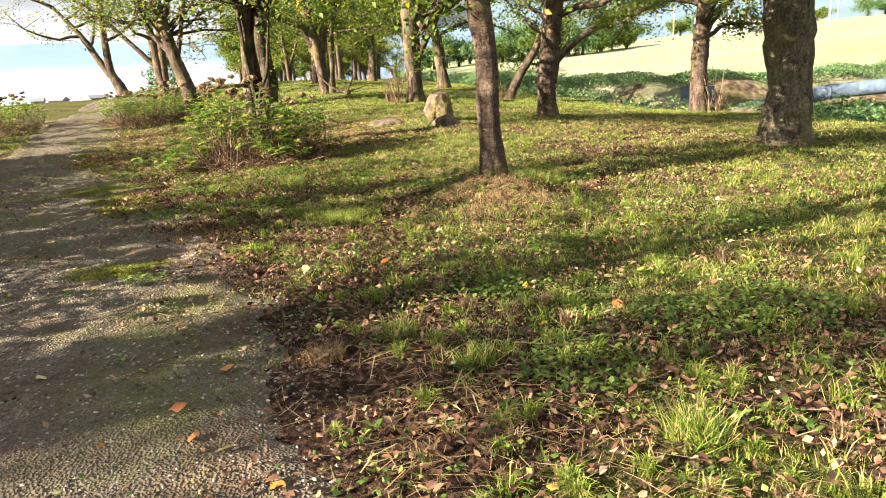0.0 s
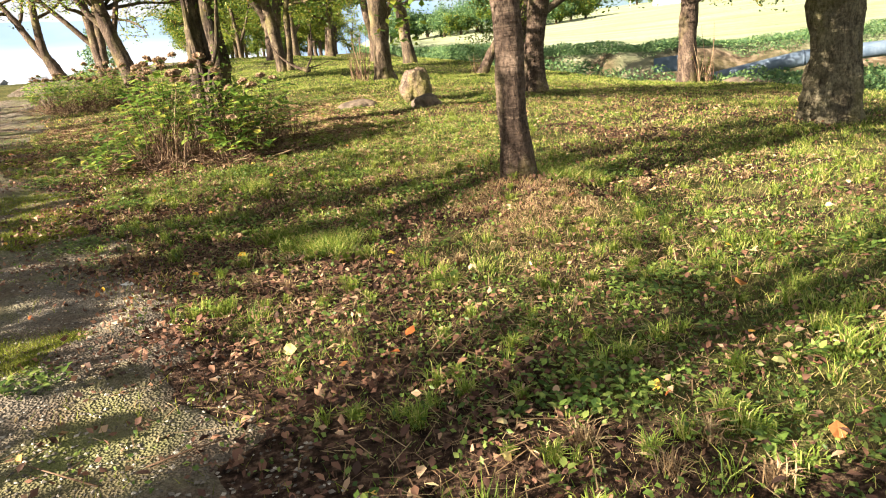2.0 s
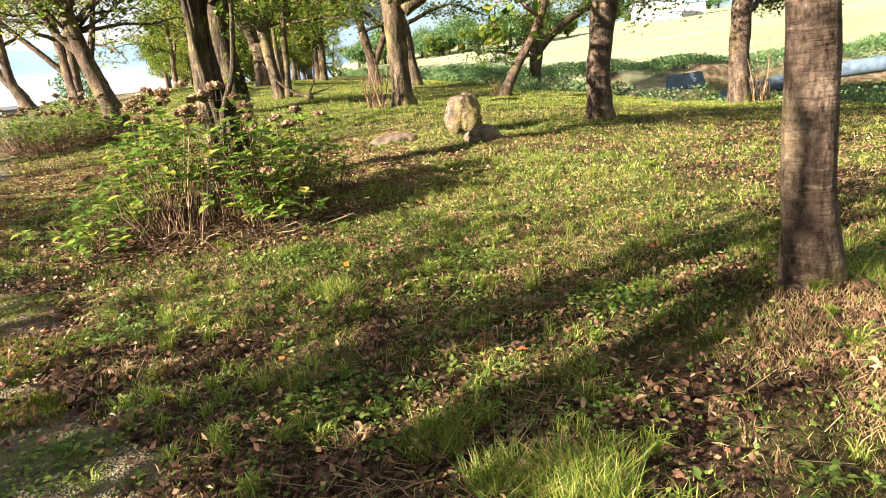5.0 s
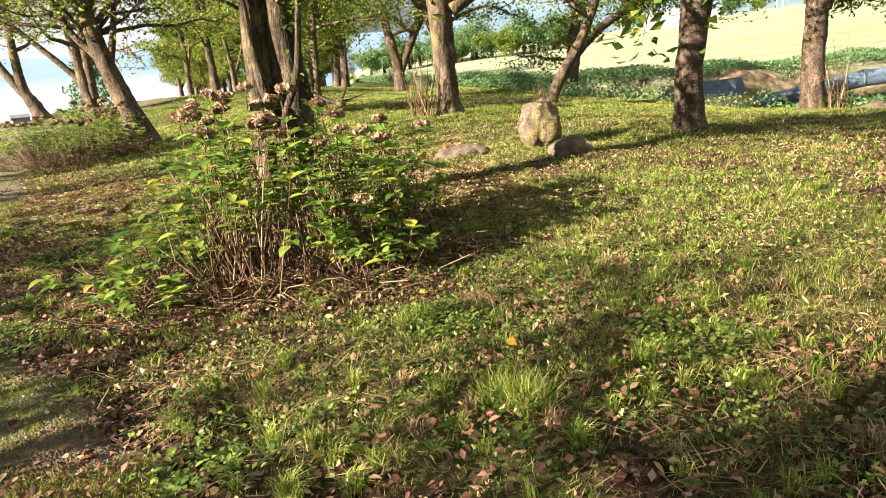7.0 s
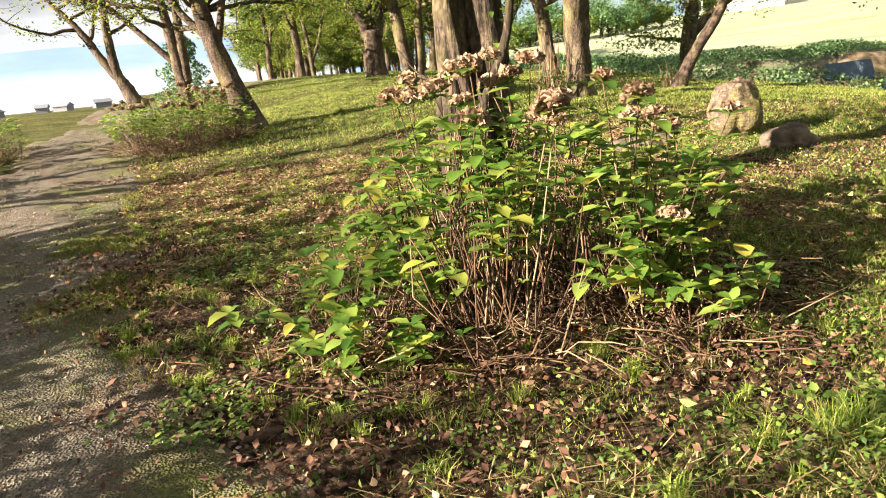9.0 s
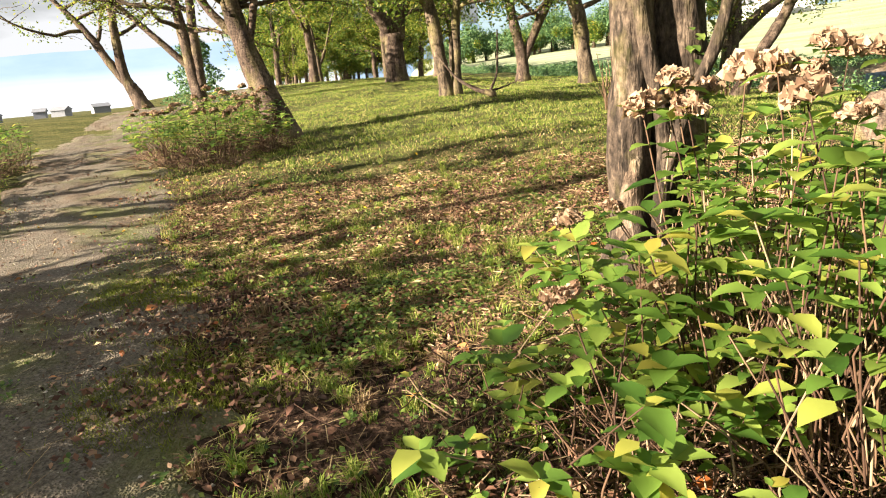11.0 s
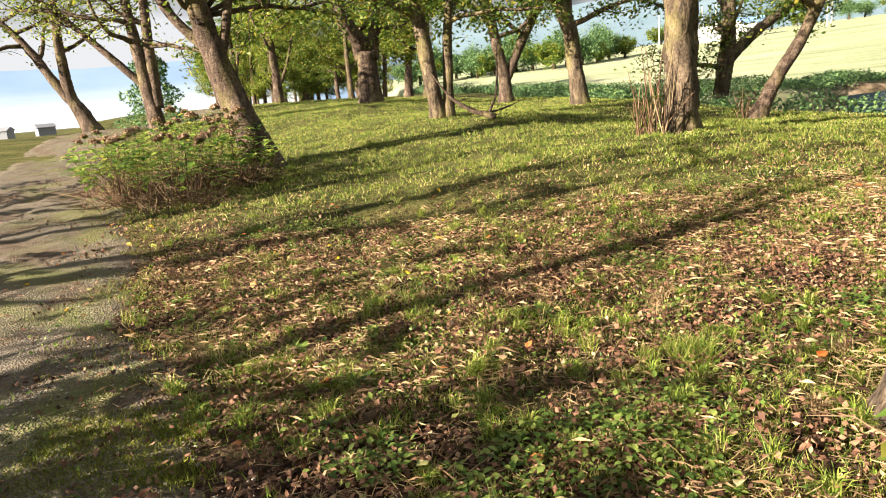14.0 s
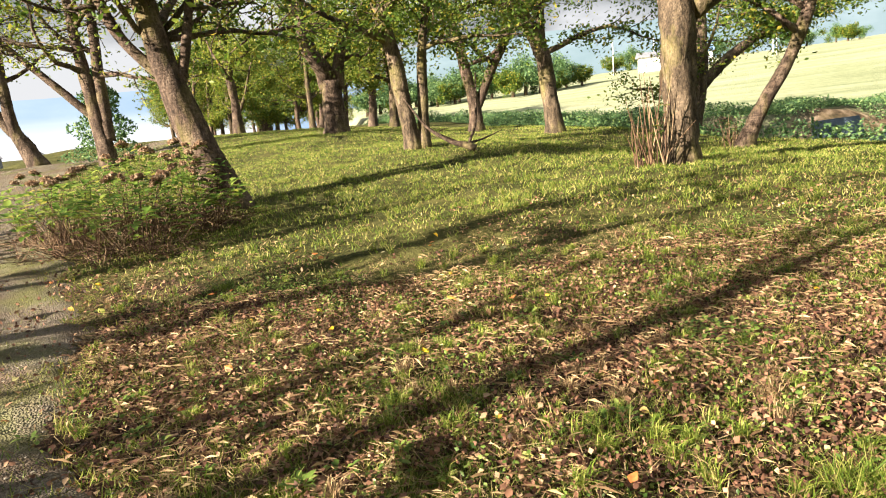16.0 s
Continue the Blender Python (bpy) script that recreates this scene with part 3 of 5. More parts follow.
tree((5.1, 33.5), [S((0, 0, 0, .32), (.1, 0, 1.5, .26), (.3, 0, 3, .26), (.5, .2, 5, .16))], "mossy cherry tree with a long side limb at the stream bank", 16, BARK_MOSSY, side_limbs=[S((.25, 0, 2.6, .2), (1.4, 0, 3.6, .17), (3, .2, 4.4, .12), (5, .4, 4.9, .05))])
old = tree((-3.5, 13.1), [S((-.2, -.02, 0, .19), (-.17, 0, .45, .145), (-.15, .03, 1.1, .14), (-.13, .05, 2.2, .13), (-.1, .1, 3.4, .16), (-.2, .3, 5, .12)),
                          S((.1, .06, 0, .22), (.12, .06, .7, .17), (.16, .08, 1.5, .18), (.14, .1, 2.4, .15), (.5, .2, 4, .1)),
                          S((-.03, -.16, 0, .07), (-.04, -.17, .45, .05), (-.02, -.18, 1.0, .045), (-.14, -.14, 1.7, .04), (-.22, -.1, 2.9, .03)),
                          S((0, -.2, .75, .03), (.1, -.26, 1.15, .035), (.28, -.3, 1.6, .03), (.42, -.3, 2.6, .02))],
           "old cherry tree with split bark and pale dead wood among hydrangeas", 13, BARK_DARK, sides=26, knots=0.3, spread=4.5, low=3.2, flare=1.6)
for k, l in enumerate((S((-.33, -.15, -.05, .12), (-.25, -.12, .15, .1), (-.2, -.1, .4, .085), (-.18, -.09, .7, .07), (-.17, -.06, 1.1, .045)), S((-.06, -.25, -.05, .1), (-.05, -.2, .15, .07), (-.03, -.19, .4, .045)))):
    l = smooth_line(l, .03)
    v, f = tube([q[:3] for q in l], [q[3] for q in l], 18, .6, 60 + k)
    mesh("dead_wood", v, f, DEADWOOD, old)["label"] = "pale weathered dead wood at the trunk's foot"
ivy = np.random.default_rng(131)
a, hz = ivy.uniform(-1.6, 2.2, 420), ivy.uniform(.5, 3.2, 420)
v, f = ovate(420, np.stack([.15 + .2 * np.cos(a), .08 + .2 * np.sin(a), hz], -1), np.stack([np.cos(a), np.sin(a), ivy.uniform(-.8, .2, 420)], -1), ivy.uniform(.05, .1, 420), ivy.uniform(.04, .07, 420), ivy)
mesh("ivy_growth", v, f, WEED, old)["kind"] = "stuff"
tree((-11.5, 45), [S((0, 0, 0, .26), (0, 0, 1.5, .2), (-.1, 0, 3, .2), (-.3, 0, 6, .12))], "slender cherry tree on the crest of the lawn", 14, leaf=LEAF_SUNLIT)
tree((-13.4, 33.2), [S((0, 0, 0, .26), (-.1, 0, 1.2, .23), (-.3, 0, 3.2, .16), (-.4, 0, 5.5, .1)), S((.1, 0, .8, .18), (.15, 0, 3.2, .15), (.3, 0, 5.5, .1))], "two-stemmed cherry tree beside the footpath", 15, leaf=LEAF_SUNLIT, leaves=5000, low=3.0, side_limbs=[S((-.2, 0, 1.5, .13), (-1.5, 0, 2.9, .1), (-2.8, 0, 4.2, .07), (-4, 0, 5, .03))])


# ---- the grove behind, and trees beside and behind the walker ----
def young(seed, leaf, leaves, size, low=2.0, tall=6.0, thick=0.24, spread=3.6):
    r = np.random.default_rng(seed)
    a, b = r.uniform(-0.5, 0.5), r.uniform(-0.4, 0.4)
    stems = [S((0, 0, 0, thick), (a * .3, b * .3, tall * .2, thick * .8), (a * .5, b, tall * .45, thick * .75), (a * 1.2, b * 1.2, tall * .75, thick * .6), (a * 2, b * 2, tall, thick * .3))]
    if seed % 2:
        stems.append(S((a * .4, b * .4, tall * .28, thick * .6), (a * .4 - .7, b, tall * .5, thick * .5), (a - 1.7, b * 2, tall * .9, thick * .25)))
    return tree((0, 0), stems, "cherry tree in the shaded grove", seed, leaf=leaf, leaves=leaves, size=size, low=low, spread=spread, sides=9, bark=BARK if seed % 3 else BARK_MOSSY)


def plant(model, spots, r, label=""):
    for k, (px, py) in enumerate(spots):
        c = copy_thing(model, pose(px, py, H(px, py) - 0.05, 0, 0, math.degrees(r.uniform(0, 6.28))) @ Matrix.Diagonal((*[r.uniform(0.85, 1.2)] * 3, 1)))
        if label:
            c["label"] = label


rg = np.random.default_rng(5)
grove = []
for yy in np.arange(43, 112, 4.2):
    for _ in range(3 if yy < 70 else 4):
        grove.append((np.interp(yy, EDGE_Y, EDGE_X) - rg.uniform(1.0, 19.0) - (1.5 if yy < 55 else 0), yy + rg.uniform(-1.8, 1.8)))
grove = [g for g in grove if g[0] > -0.3 * g[1] + 0.5 and abs(g[0] - np.interp(g[1], EY, EX) + 1.2) > 1.8 and math.hypot(g[0] + 11.5, g[1] - 45) > 2.5]
models = [young(21, LEAF_SUNLIT, 9000, 0.16), young(22, LEAF_SUNLIT, 9000, 0.16, 1.8), young(23, LEAF, 10000, 0.17, 1.6), young(24, LEAF, 10000, 0.15, 2.2, 7)]
for k, m in enumerate(models):
    plant(m, [g for i, g in enumerate(grove) if i % 4 == k], rg)
    m.location = (-8 - 3.5 * k, 116, H(-8 - 3.5 * k, 116))
# unseen trees, added so that their crowns shade the path
wide = young(31, LEAF, 5200, 0.12, 2.4, 6.5, 0.3, 3.0)
plant(wide, [(-20.0, 5.6), (-7.5, -8.5)], rg, "unseen cherry tree added to shade the footpath")
wide.location = (-17.2, -4.0, H(-17.2, -4.0) - 0.05)
wide["label"] = "unseen cherry tree added to shade the footpath"
def spot(across, along):
    """A place from its metres across and along the sun's bearing."""
    return along * 0.899 - across * 0.438, along * 0.438 + across * 0.899


# unseen slim trees, set up-sun of the lawn's bands of shade
sparse = young(33, LEAF, 430, 0.13, 2.2, 6.0, 0.15, 2.0)
plant(sparse, [spot(c, s) for c, s in ((7.6, -9.6), (15.9, -7.0), (3.7, -8.4), (6.75, -7.6), (19.35, -7.6))], rg, "unseen slim cherry tree with thin foliage added to cast shade")
# unseen young trees, added for thin streaks of shadow
streaky = young(37, LEAF, 260, 0.1, 1.5, 3.6, 0.07, 1.5)
plant(streaky, [spot(c, s) for c, s in ((8.4, -7.0), (14.9, -6.4))], rg, "unseen young cherry tree with fine branches added to cast shade")
streaky.location, streaky["label"] = (*spot(9.6, -6.6), H(*spot(9.6, -6.6)) - 0.05), "unseen young cherry tree with fine branches added to cast shade"
sparse.location = (-17.5, 14.8, H(-17.5, 14.8) - 0.05)
sparse["label"] = "unseen slim cherry tree with thin foliage added to cast shade"


def far_tree(seed, tall, broad, label, leaf):
    """A tree of the distance: a trunk and a crown of clumped leaves."""
    r = np.random.default_rng(seed)
    root = empty("tree")
    v, f = tube([(0, 0, -.3), (.1, 0, tall * .3), (0, .1, tall * .75)], [.3, .22, .08], 6)
    mesh("trunk", v, f, BARK, root)
    clumps = r.normal(size=(26, 3)) * np.array((broad * .42, broad * .42, tall * .19)) + np.array((0, 0, tall * .56))
    c = clumps[r.integers(0, 26, 5000)] + r.normal(size=(5000, 3)) * 0.1 * tall
    c[:, 2] = np.maximum(c[:, 2], 0.2)
    v, f = cards(c, 0.26, r, 0.3, 0.8)
    crown = mesh("crown", v, f, leaf, root)
    crown["kind"] = "stuff"
    return tagged(root, label, "tree", "far trees")


line = [far_tree(1, 4.8, 3.6, "broad dark tree beyond the meadow", SCRUB), far_tree(2, 3.4, 4, "rounded tree beyond the meadow", LEAF), far_tree(3, 6, 2.6, "tall tree beyond the meadow", SCRUB)]
spots = [(x, 132 + 6 * math.sin(x * 0.2) + rg.uniform(-5, 5)) for x in np.arange(-4, 36, 2.4)]
spots += [(x, 235 + rg.uniform(-12, 12) - 0.35 * x) for x in np.arange(36, 250, 6.5)]
for k in range(3):
    plant(line[k], [p for i, p in enumerate(spots) if i % 3 == k], rg)
    line[k].location = (8 + 3 * k, 128, H(8 + 3 * k, 128))


# ---- hydrangeas ----
def head_mesh(seed):
    r = np.random.default_rng(seed)
    n = 170
    d = r.normal(size=(n, 3))
    d[:, 2] = np.abs(d[:, 2]) * 0.7 - 0.1
    d /= np.linalg.norm(d, axis=1)[:, None]
    v, f = cards(d * r.uniform(0.035, 0.065, n)[:, None] * np.array((1, 1, 0.75)), 0.036, r, 0.1, 0.9)
    me = bpy.data.meshes.new("flower_head")
    me.from_pydata(v.tolist(), [], f.tolist())
    me.materials.append(PETAL)
    return me


HEADS = [head_mesh(k) for k in range(4)]


def hydrangea(px, py, tall, r, label, seed, canes=34, heads=6, yellow=0):
    g = np.random.default_rng(seed)
    root = empty("hydrangea", (px, py, H(px, py)))
    stems, base, way, ln, wd, tops = [], [], [], [], [], []
    for k in range(canes):
        a, q = g.uniform(0, 6.28), r * math.sqrt(g.uniform(0, 1))
        foot = Vector((0.4 * q * math.cos(a) + g.normal() * .06, 0.4 * q * math.sin(a) + g.normal() * .06, -0.03))
        h = tall * g.uniform(0.45, 1.02) * (1 - 0.35 * (q / r) ** 2)
        tip = Vector((q * math.cos(a) + g.normal() * .06, q * math.sin(a) + g.normal() * .06, h))
        mid = foot.lerp(tip, 0.5) + Vector((g.normal() * .09, g.normal() * .09, 0))
        stems.append(tube([foot, mid, tip], [.005, .004, .003], 4, cap=False))
        tops.append((tip, h))
        for lev in range(g.integers(2, 5)):
            z = 1 - lev * g.uniform(0.07, 0.16)
            p = foot.lerp(tip, z) if z < 1 else tip
            b = g.uniform(0, 6.28)
            for m in range(4 if lev == 0 else 2):
                aa = b + m * (1.57 if lev == 0 else 3.14) + g.normal() * .2
                base.append(p)
                way.append((math.cos(aa), math.sin(aa), g.uniform(-0.1, 0.8 if lev == 0 else 0.4)))
                ln.append(g.uniform(0.06, 0.15))
                wd.append(ln[-1] * g.uniform(0.55, 0.74))
    for k in range(canes):
        a, q = g.uniform(0, 6.28), r * math.sqrt(g.uniform(0, 1)) * 0.9
        h = tall * g.uniform(0.15, 0.55)
        f0 = Vector((q * math.cos(a), q * math.sin(a), -.02))
        t = f0 + Vector((g.normal() * .12, g.normal() * .12, h))
        stems.append(tube([f0, f0.lerp(t, .5) + Vector((g.normal() * .03, g.normal() * .03, 0)), t], [.0055, .0045, .003], 4, cap=False))
        for _ in range(3):
            t2 = f0 + Vector((g.normal() * .3, g.normal() * .3, g.uniform(0.02, 0.2)))
            bend = [f0.lerp(t2, u) + Vector((g.normal() * .045, g.normal() * .045, .03 + g.normal() * .02)) for u in (.3, .55, .8)]
            stems.append(tube([f0, *bend, t2], [.0045, .004, .0038, .003, .0018], 4, cap=False))
        if g.uniform() < 0.5:
            for m in range(3):
                base.append(t)
                b = g.uniform(0, 6.28)
                way.append((math.cos(b), math.sin(b), g.uniform(0, .6)))
                ln.append(g.uniform(0.035, 0.08))
                wd.append(ln[-1] * .6)
    v, f = joined(stems)
    st = mesh("cane_growth", v, f, CANE, root)
    st["kind"] = "stuff"
    v, f = ovate(len(base), np.array([tuple(b) for b in base]), np.array(way), np.array(ln), np.array(wd), g)
    lf = mesh("foliage", v, f, HYD, root)
    lf["kind"] = "stuff"
    tops.sort(key=lambda t: -t[1])
    for k in range(min(heads, len(tops))):
        p = tops[k][0]
        o = new("flower_head", HEADS[int(g.integers(0, 4))])
        o.parent, o.location = root, p + Vector((0, 0, 0.03))
        o.rotation_euler, o.scale = (g.normal() * .3, g.normal() * .3, g.uniform(0, 6.28)), [g.uniform(0.8, 1.35)] * 3
        o["label"] = "dried brown flower head"
    return tagged(root, label, "shrub", "hydrangea bushes")


big, low, young_b = "leggy hydrangea with green leaves and dried brown flower heads", "low leafy hydrangea shoots over leaf litter", "hydrangea bush with yellow-green leaves and faded flower heads"
for k, (px, py, tall, r, label, n, hd) in enumerate([
        (-3.5, 10.8, 1.35, .5, big, 46, 7), (-2.85, 10.9, 1.2, .5, big, 46, 4), (-2.45, 11.4, 1.05, .5, big, 34, 3), (-3.75, 11.35, 1.5, .45, big, 44, 8), (-4.2, 10.95, .7, .4, big, 26, 2),
        (-3.2, 11.8, 1.35, .5, big, 34, 4), (-2.3, 12.2, 1.0, .45, big, 24, 1), (-4.5, 11.6, .4, .45, low, 9, 1), (-4.75, 11.0, .28, .4, low, 7, 0), (-4.0, 12.2, .7, .45, big, 26, 2),
        (-4.2, 10.45, .35, .35, low, 8, 0), (-3.0, 12.8, 0.9, .45, big, 22, 1), (-2.6, 10.6, .6, .35, low, 22, 1)]):
    hydrangea(px, py, tall, r, label, 100 + k, n, hd)
for k, (px, py, tall, r, n) in enumerate([(-8.6, 19.9, 1.0, .75, 48), (-9.5, 20.4, 1.05, .75, 48), (-10.0, 21.2, 1.0, .6, 38), (-8.9, 21.2, 1.2, .75, 44), (-8.0, 20.9, .85, .6, 36), (-9.4, 22.3, 1.1, .7, 40), (-8.3, 21.9, 1.1, .5, 26)]):
    hydrangea(px, py, tall, r, young_b, 130 + k, n, 6)
for k, (px, py, tall, r, n) in enumerate([(-13.0, 20.8, 1.15, .8, 54), (-12.7, 19.4, 1.1, .75, 48), (-14.2, 20.2, 1.2, .9, 48), (-12.4, 17.8, 1.0, .7, 44), (-13.9, 22.2, 1.0, .8, 40), (-11.9, 15.8, 1.1, .7, 36)]):
    hydrangea(px, py, tall, r, young_b, 150 + k, n, 6)
# unseen run of hedge left of the path, placed for the shade it casts
hedge = [hydrangea(-4.9, 2.4, 1.5, .75, young_b, 170, 46, 5), hydrangea(-3.9, -.2, 1.5, .7, young_b, 171, 42, 4), hydrangea(-5.9, 4.4, 1.6, .8, young_b, 172, 46, 6)]
for k, yy in enumerate([-3, -2.2, -1.4, -0.6, 1.9, 3.2, 3.9, 5.1, 5.8, 6.5, 7.2, 7.9, 8.6, 9.3, 10.1, 10.8, 11.5, 12.1, 12.7, 16.4]):
    px = float(np.interp(yy, EY, EX)) - 3.7 - rg.uniform(0, .3)
    copy_thing(hedge[k % 3], pose(px, yy, H(px, yy), 0, 0, 77 * k) @ Matrix.Scale(0.8 if yy < 5 else 0.9 if yy < 9.5 else 0.85, 4))
    if yy < 9.5:
        copy_thing(hedge[(k + 1) % 3], pose(px - .6, yy - .3, H(px - .6, yy - .3), 0, 0, 51 * k))

# more unseen hedge copies, enlarged to shade this stretch of path
for k, (c, s) in enumerate(((12.8, -3.9), (13.5, -3.3), (14.1, -3.1), (14.8, -3.2), (15.5, -3.4), (16.0, -3.8))):
    copy_thing(hedge[k % 3], pose(*spot(c, s), H(*spot(c, s)), 0, 0, 63 * k) @ Matrix.Scale(1.2, 4))

# conifer-like shrub by the path
g8 = np.random.default_rng(88)
sh = empty("shrub", (-13.9, 34.6, H(-13.9, 34.6)))
v, f = tube([(0, 0, -.1), (0, 0, 2.2)], [.08, .03], 6)
mesh("trunk", v, f, BARK, sh)
hz = g8.uniform(0.1, 2.9, 3500)
aa, rr = g8.uniform(0, 6.28, 3500), (1.25 - hz * 0.36) * np.sqrt(g8.uniform(0.2, 1, 3500)) * (1 + 0.25 * np.sin(hz * 7))
v, f = cards(np.stack([rr * np.cos(aa), rr * np.sin(aa), hz], -1), 0.14, g8, 0.2, 0.4)
c = mesh("foliage", v, f, SCRUB, sh)
c["kind"] = "stuff"
tagged(sh, "dense dark green evergreen shrub beside the path", "shrub")


# ---- stones on the lawn ----
def boulder(place, size, seed, label, rz=0.0, cut=None):
    bm = bmesh.new()
    bmesh.ops.create_icosphere(bm, subdivisions=5, radius=1)
    for v in bm.verts:
        c = v.co.copy()
        k = 1 + 0.22 * noise.noise(c * 1.3 + Vector((seed, 0, 0))) + 0.06 * noise.noise(c * 4 + Vector((seed, 3, 0))) + 0.02 * noise.noise(c * 14)
        if cut:
            lim = cut[0] * (1 + 0.05 * noise.noise(c * 5))
            side = c.dot(Vector(cut[1]).normalized()) * k
            if side > lim:
                v.co = c * k - Vector(cut[1]).normalized() * (side - lim) * 0.85
                k = None
        if k is not None:
            v.co = c * k
        v.co = Vector((v.co.x * size[0], v.co.y * size[1], v.co.z * size[2]))
    me = bpy.data.meshes.new("stone")
    bm.to_mesh(me)
    bm.free()
    me.materials.append(BOULDER)
    me.shade_smooth()
    ob = new("stone", me)
    x, y, sink = place
    ob.location, ob.rotation_euler = (x, y, H(x, y) + size[2] - sink), (0, 0, rz)
    return tagged(ob, label, "stone")


boulder((-.14, 16.1, .1), (.34, .31, .38), 5.0, "rounded upright boulder with yellow lichen on the lawn", 0.3)
boulder((.02, 15.0, .1), (.28, .22, .17), 7.0, "low brown rock sunk in the grass beside the boulder").data.materials[0] = ROCK
boulder((-1.35, 15.9, .12), (.38, .2, .13), 11.0, "flat brown stone sunk in the grass").data.materials[0] = ROCK

# fallen branch on the lawn
fb = empty("fallen_branch", (-3.8, 26.2, H(-3.8, 26.2)))
for i, s in enumerate([S((.25, -.2, .04, .09), (.05, -.1, .12, .08), (-.2, .0, .2, .05), (-.7, .1, .55, .03), (-1.15, .1, 1.2, .015)), S((.15, 0, .15, .03), (.35, .1, .6, .025), (.42, .1, 1.6, .015)), S((.1, 0, .14, .03), (.5, .2, .2, .02), (.95, .3, .35, .01)), S((-.1, 0, .2, .02), (-.5, -.1, .42, .015), (-.3, 0, .5, .008))]):
    l = smooth_line(s, .08)
    v, f = tube([q[:3] for q in l], [max(.005, q[3]) for q in l], 7, .2, i)
    mesh("branch", v, f, BARK, fb)
tagged(fb, "bare fallen branch with upright twigs on the grass", "branch")


def suckers(px, py, n, tall, r, label, seed, leafy=True):
    g = np.random.default_rng(seed)
    root = empty("suckers", (px, py, H(px, py)))
    st, base, way = [], [], []
    for k in range(n):
        a, q = g.uniform(0, 6.28), r * g.uniform(0, 1)
        p = Vector((q * math.cos(a), q * math.sin(a), -.03))
        t = p + Vector((g.normal() * .16, g.normal() * .12, tall * g.uniform(.35, 1)))
        st.append(tube([p, p.lerp(t, .5) + Vector((g.normal() * .03, 0, 0)), t], [.012, .009, .004], 4, cap=False))
        if leafy and g.uniform() < .5:
            for m in range(5):
                base.append(p.lerp(t, g.uniform(.7, 1)))
                b = g.uniform(0, 6.28)
                way.append((math.cos(b), math.sin(b), .2))
    v, f = joined(st)
    o = mesh("shoot_growth", v, f, CANE, root)
    o["kind"] = "stuff"
    if base:
        v, f = ovate(len(base), np.array([tuple(b) for b in base]), np.array(way), np.full(len(base), .1), np.full(len(base), .06), g)
        o = mesh("foliage", v, f, LEAF, root)
        o["kind"] = "stuff"
    return tagged(root, label, "shoots")


suckers(-1.6, 21.75, 34, 1.5, .28, "pale dry root shoots beside the mossy trunk", 61)
suckers(8.75, 22.3, 36, .9, .4, "brown dry shoots at the foot of the tree", 62)
suckers(8.7, 22.0, 7, 2.0, .3, "tall thin leafy shoots at the stream bank", 63)
suckers(2.3, 26.2, 22, .8, .4, "tangled dry twigs around the leaning trunk", 64)
suckers(-11.5, 44.9, 12, .8, .3, "dry shoots at the foot of the slender tree", 65)

# brown mound of old cuttings on the bank
mound = boulder((9.9, 21.6, .55), (1.3, .5, .42), 21.0, "low dark brown mound of soil on the stream bank", -0.1)
mound.data.materials[0] = ROCK
mound.name = "mound"
mound["category"] = "mound"

# pipe and slab across the stream
def pipe_run():
    root = empty("pipe", (17.4, 41.0, 0))
    l = [np.array((0, 0, -1.6)), np.array((4.5, -1.8, -.62)), np.array((16, -6.5, .25))]
    v, f = tube([l[0], l[1], l[2]], [.42, .42, .42], 28)
    mesh("casing", v, f, METAL, root)
    way = Vector(l[2] - l[1]).normalized()
    for t in (0.0, .33, .66):
        p = Vector(l[1]).lerp(Vector(l[2]), t)
        v, f = tube([p - way * .05, p + way * .05], [.45, .45], 28)
        mesh("collar", v, f, METAL, root)
    return tagged(root, "large blue-grey water pipe crossing the stream", "pipe")


pipe_run()
bm = bmesh.new()
bmesh.ops.create_cube(bm, size=1)
bmesh.ops.scale(bm, vec=(2.0, .35, .85), verts=bm.verts)
for v in bm.verts:
    if v.co.z > 0 and v.co.x > 0:
        v.co.x -= .25
    if v.co.z > 0 and v.co.x < 0:
        v.co.z -= .12
bmesh.ops.bevel(bm, geom=bm.edges[:], offset=.03, segments=2, affect="EDGES")
me = bpy.data.meshes.new("concrete_block")
bm.to_mesh(me)
bm.free()
me.materials.append(METAL)
blk = new("concrete_block", me)
blk.matrix_world = pose(14.3, 38.6, -.35, -8, 0, -22)
tagged(blk, "blue-grey concrete block in the far stream bank", "block")


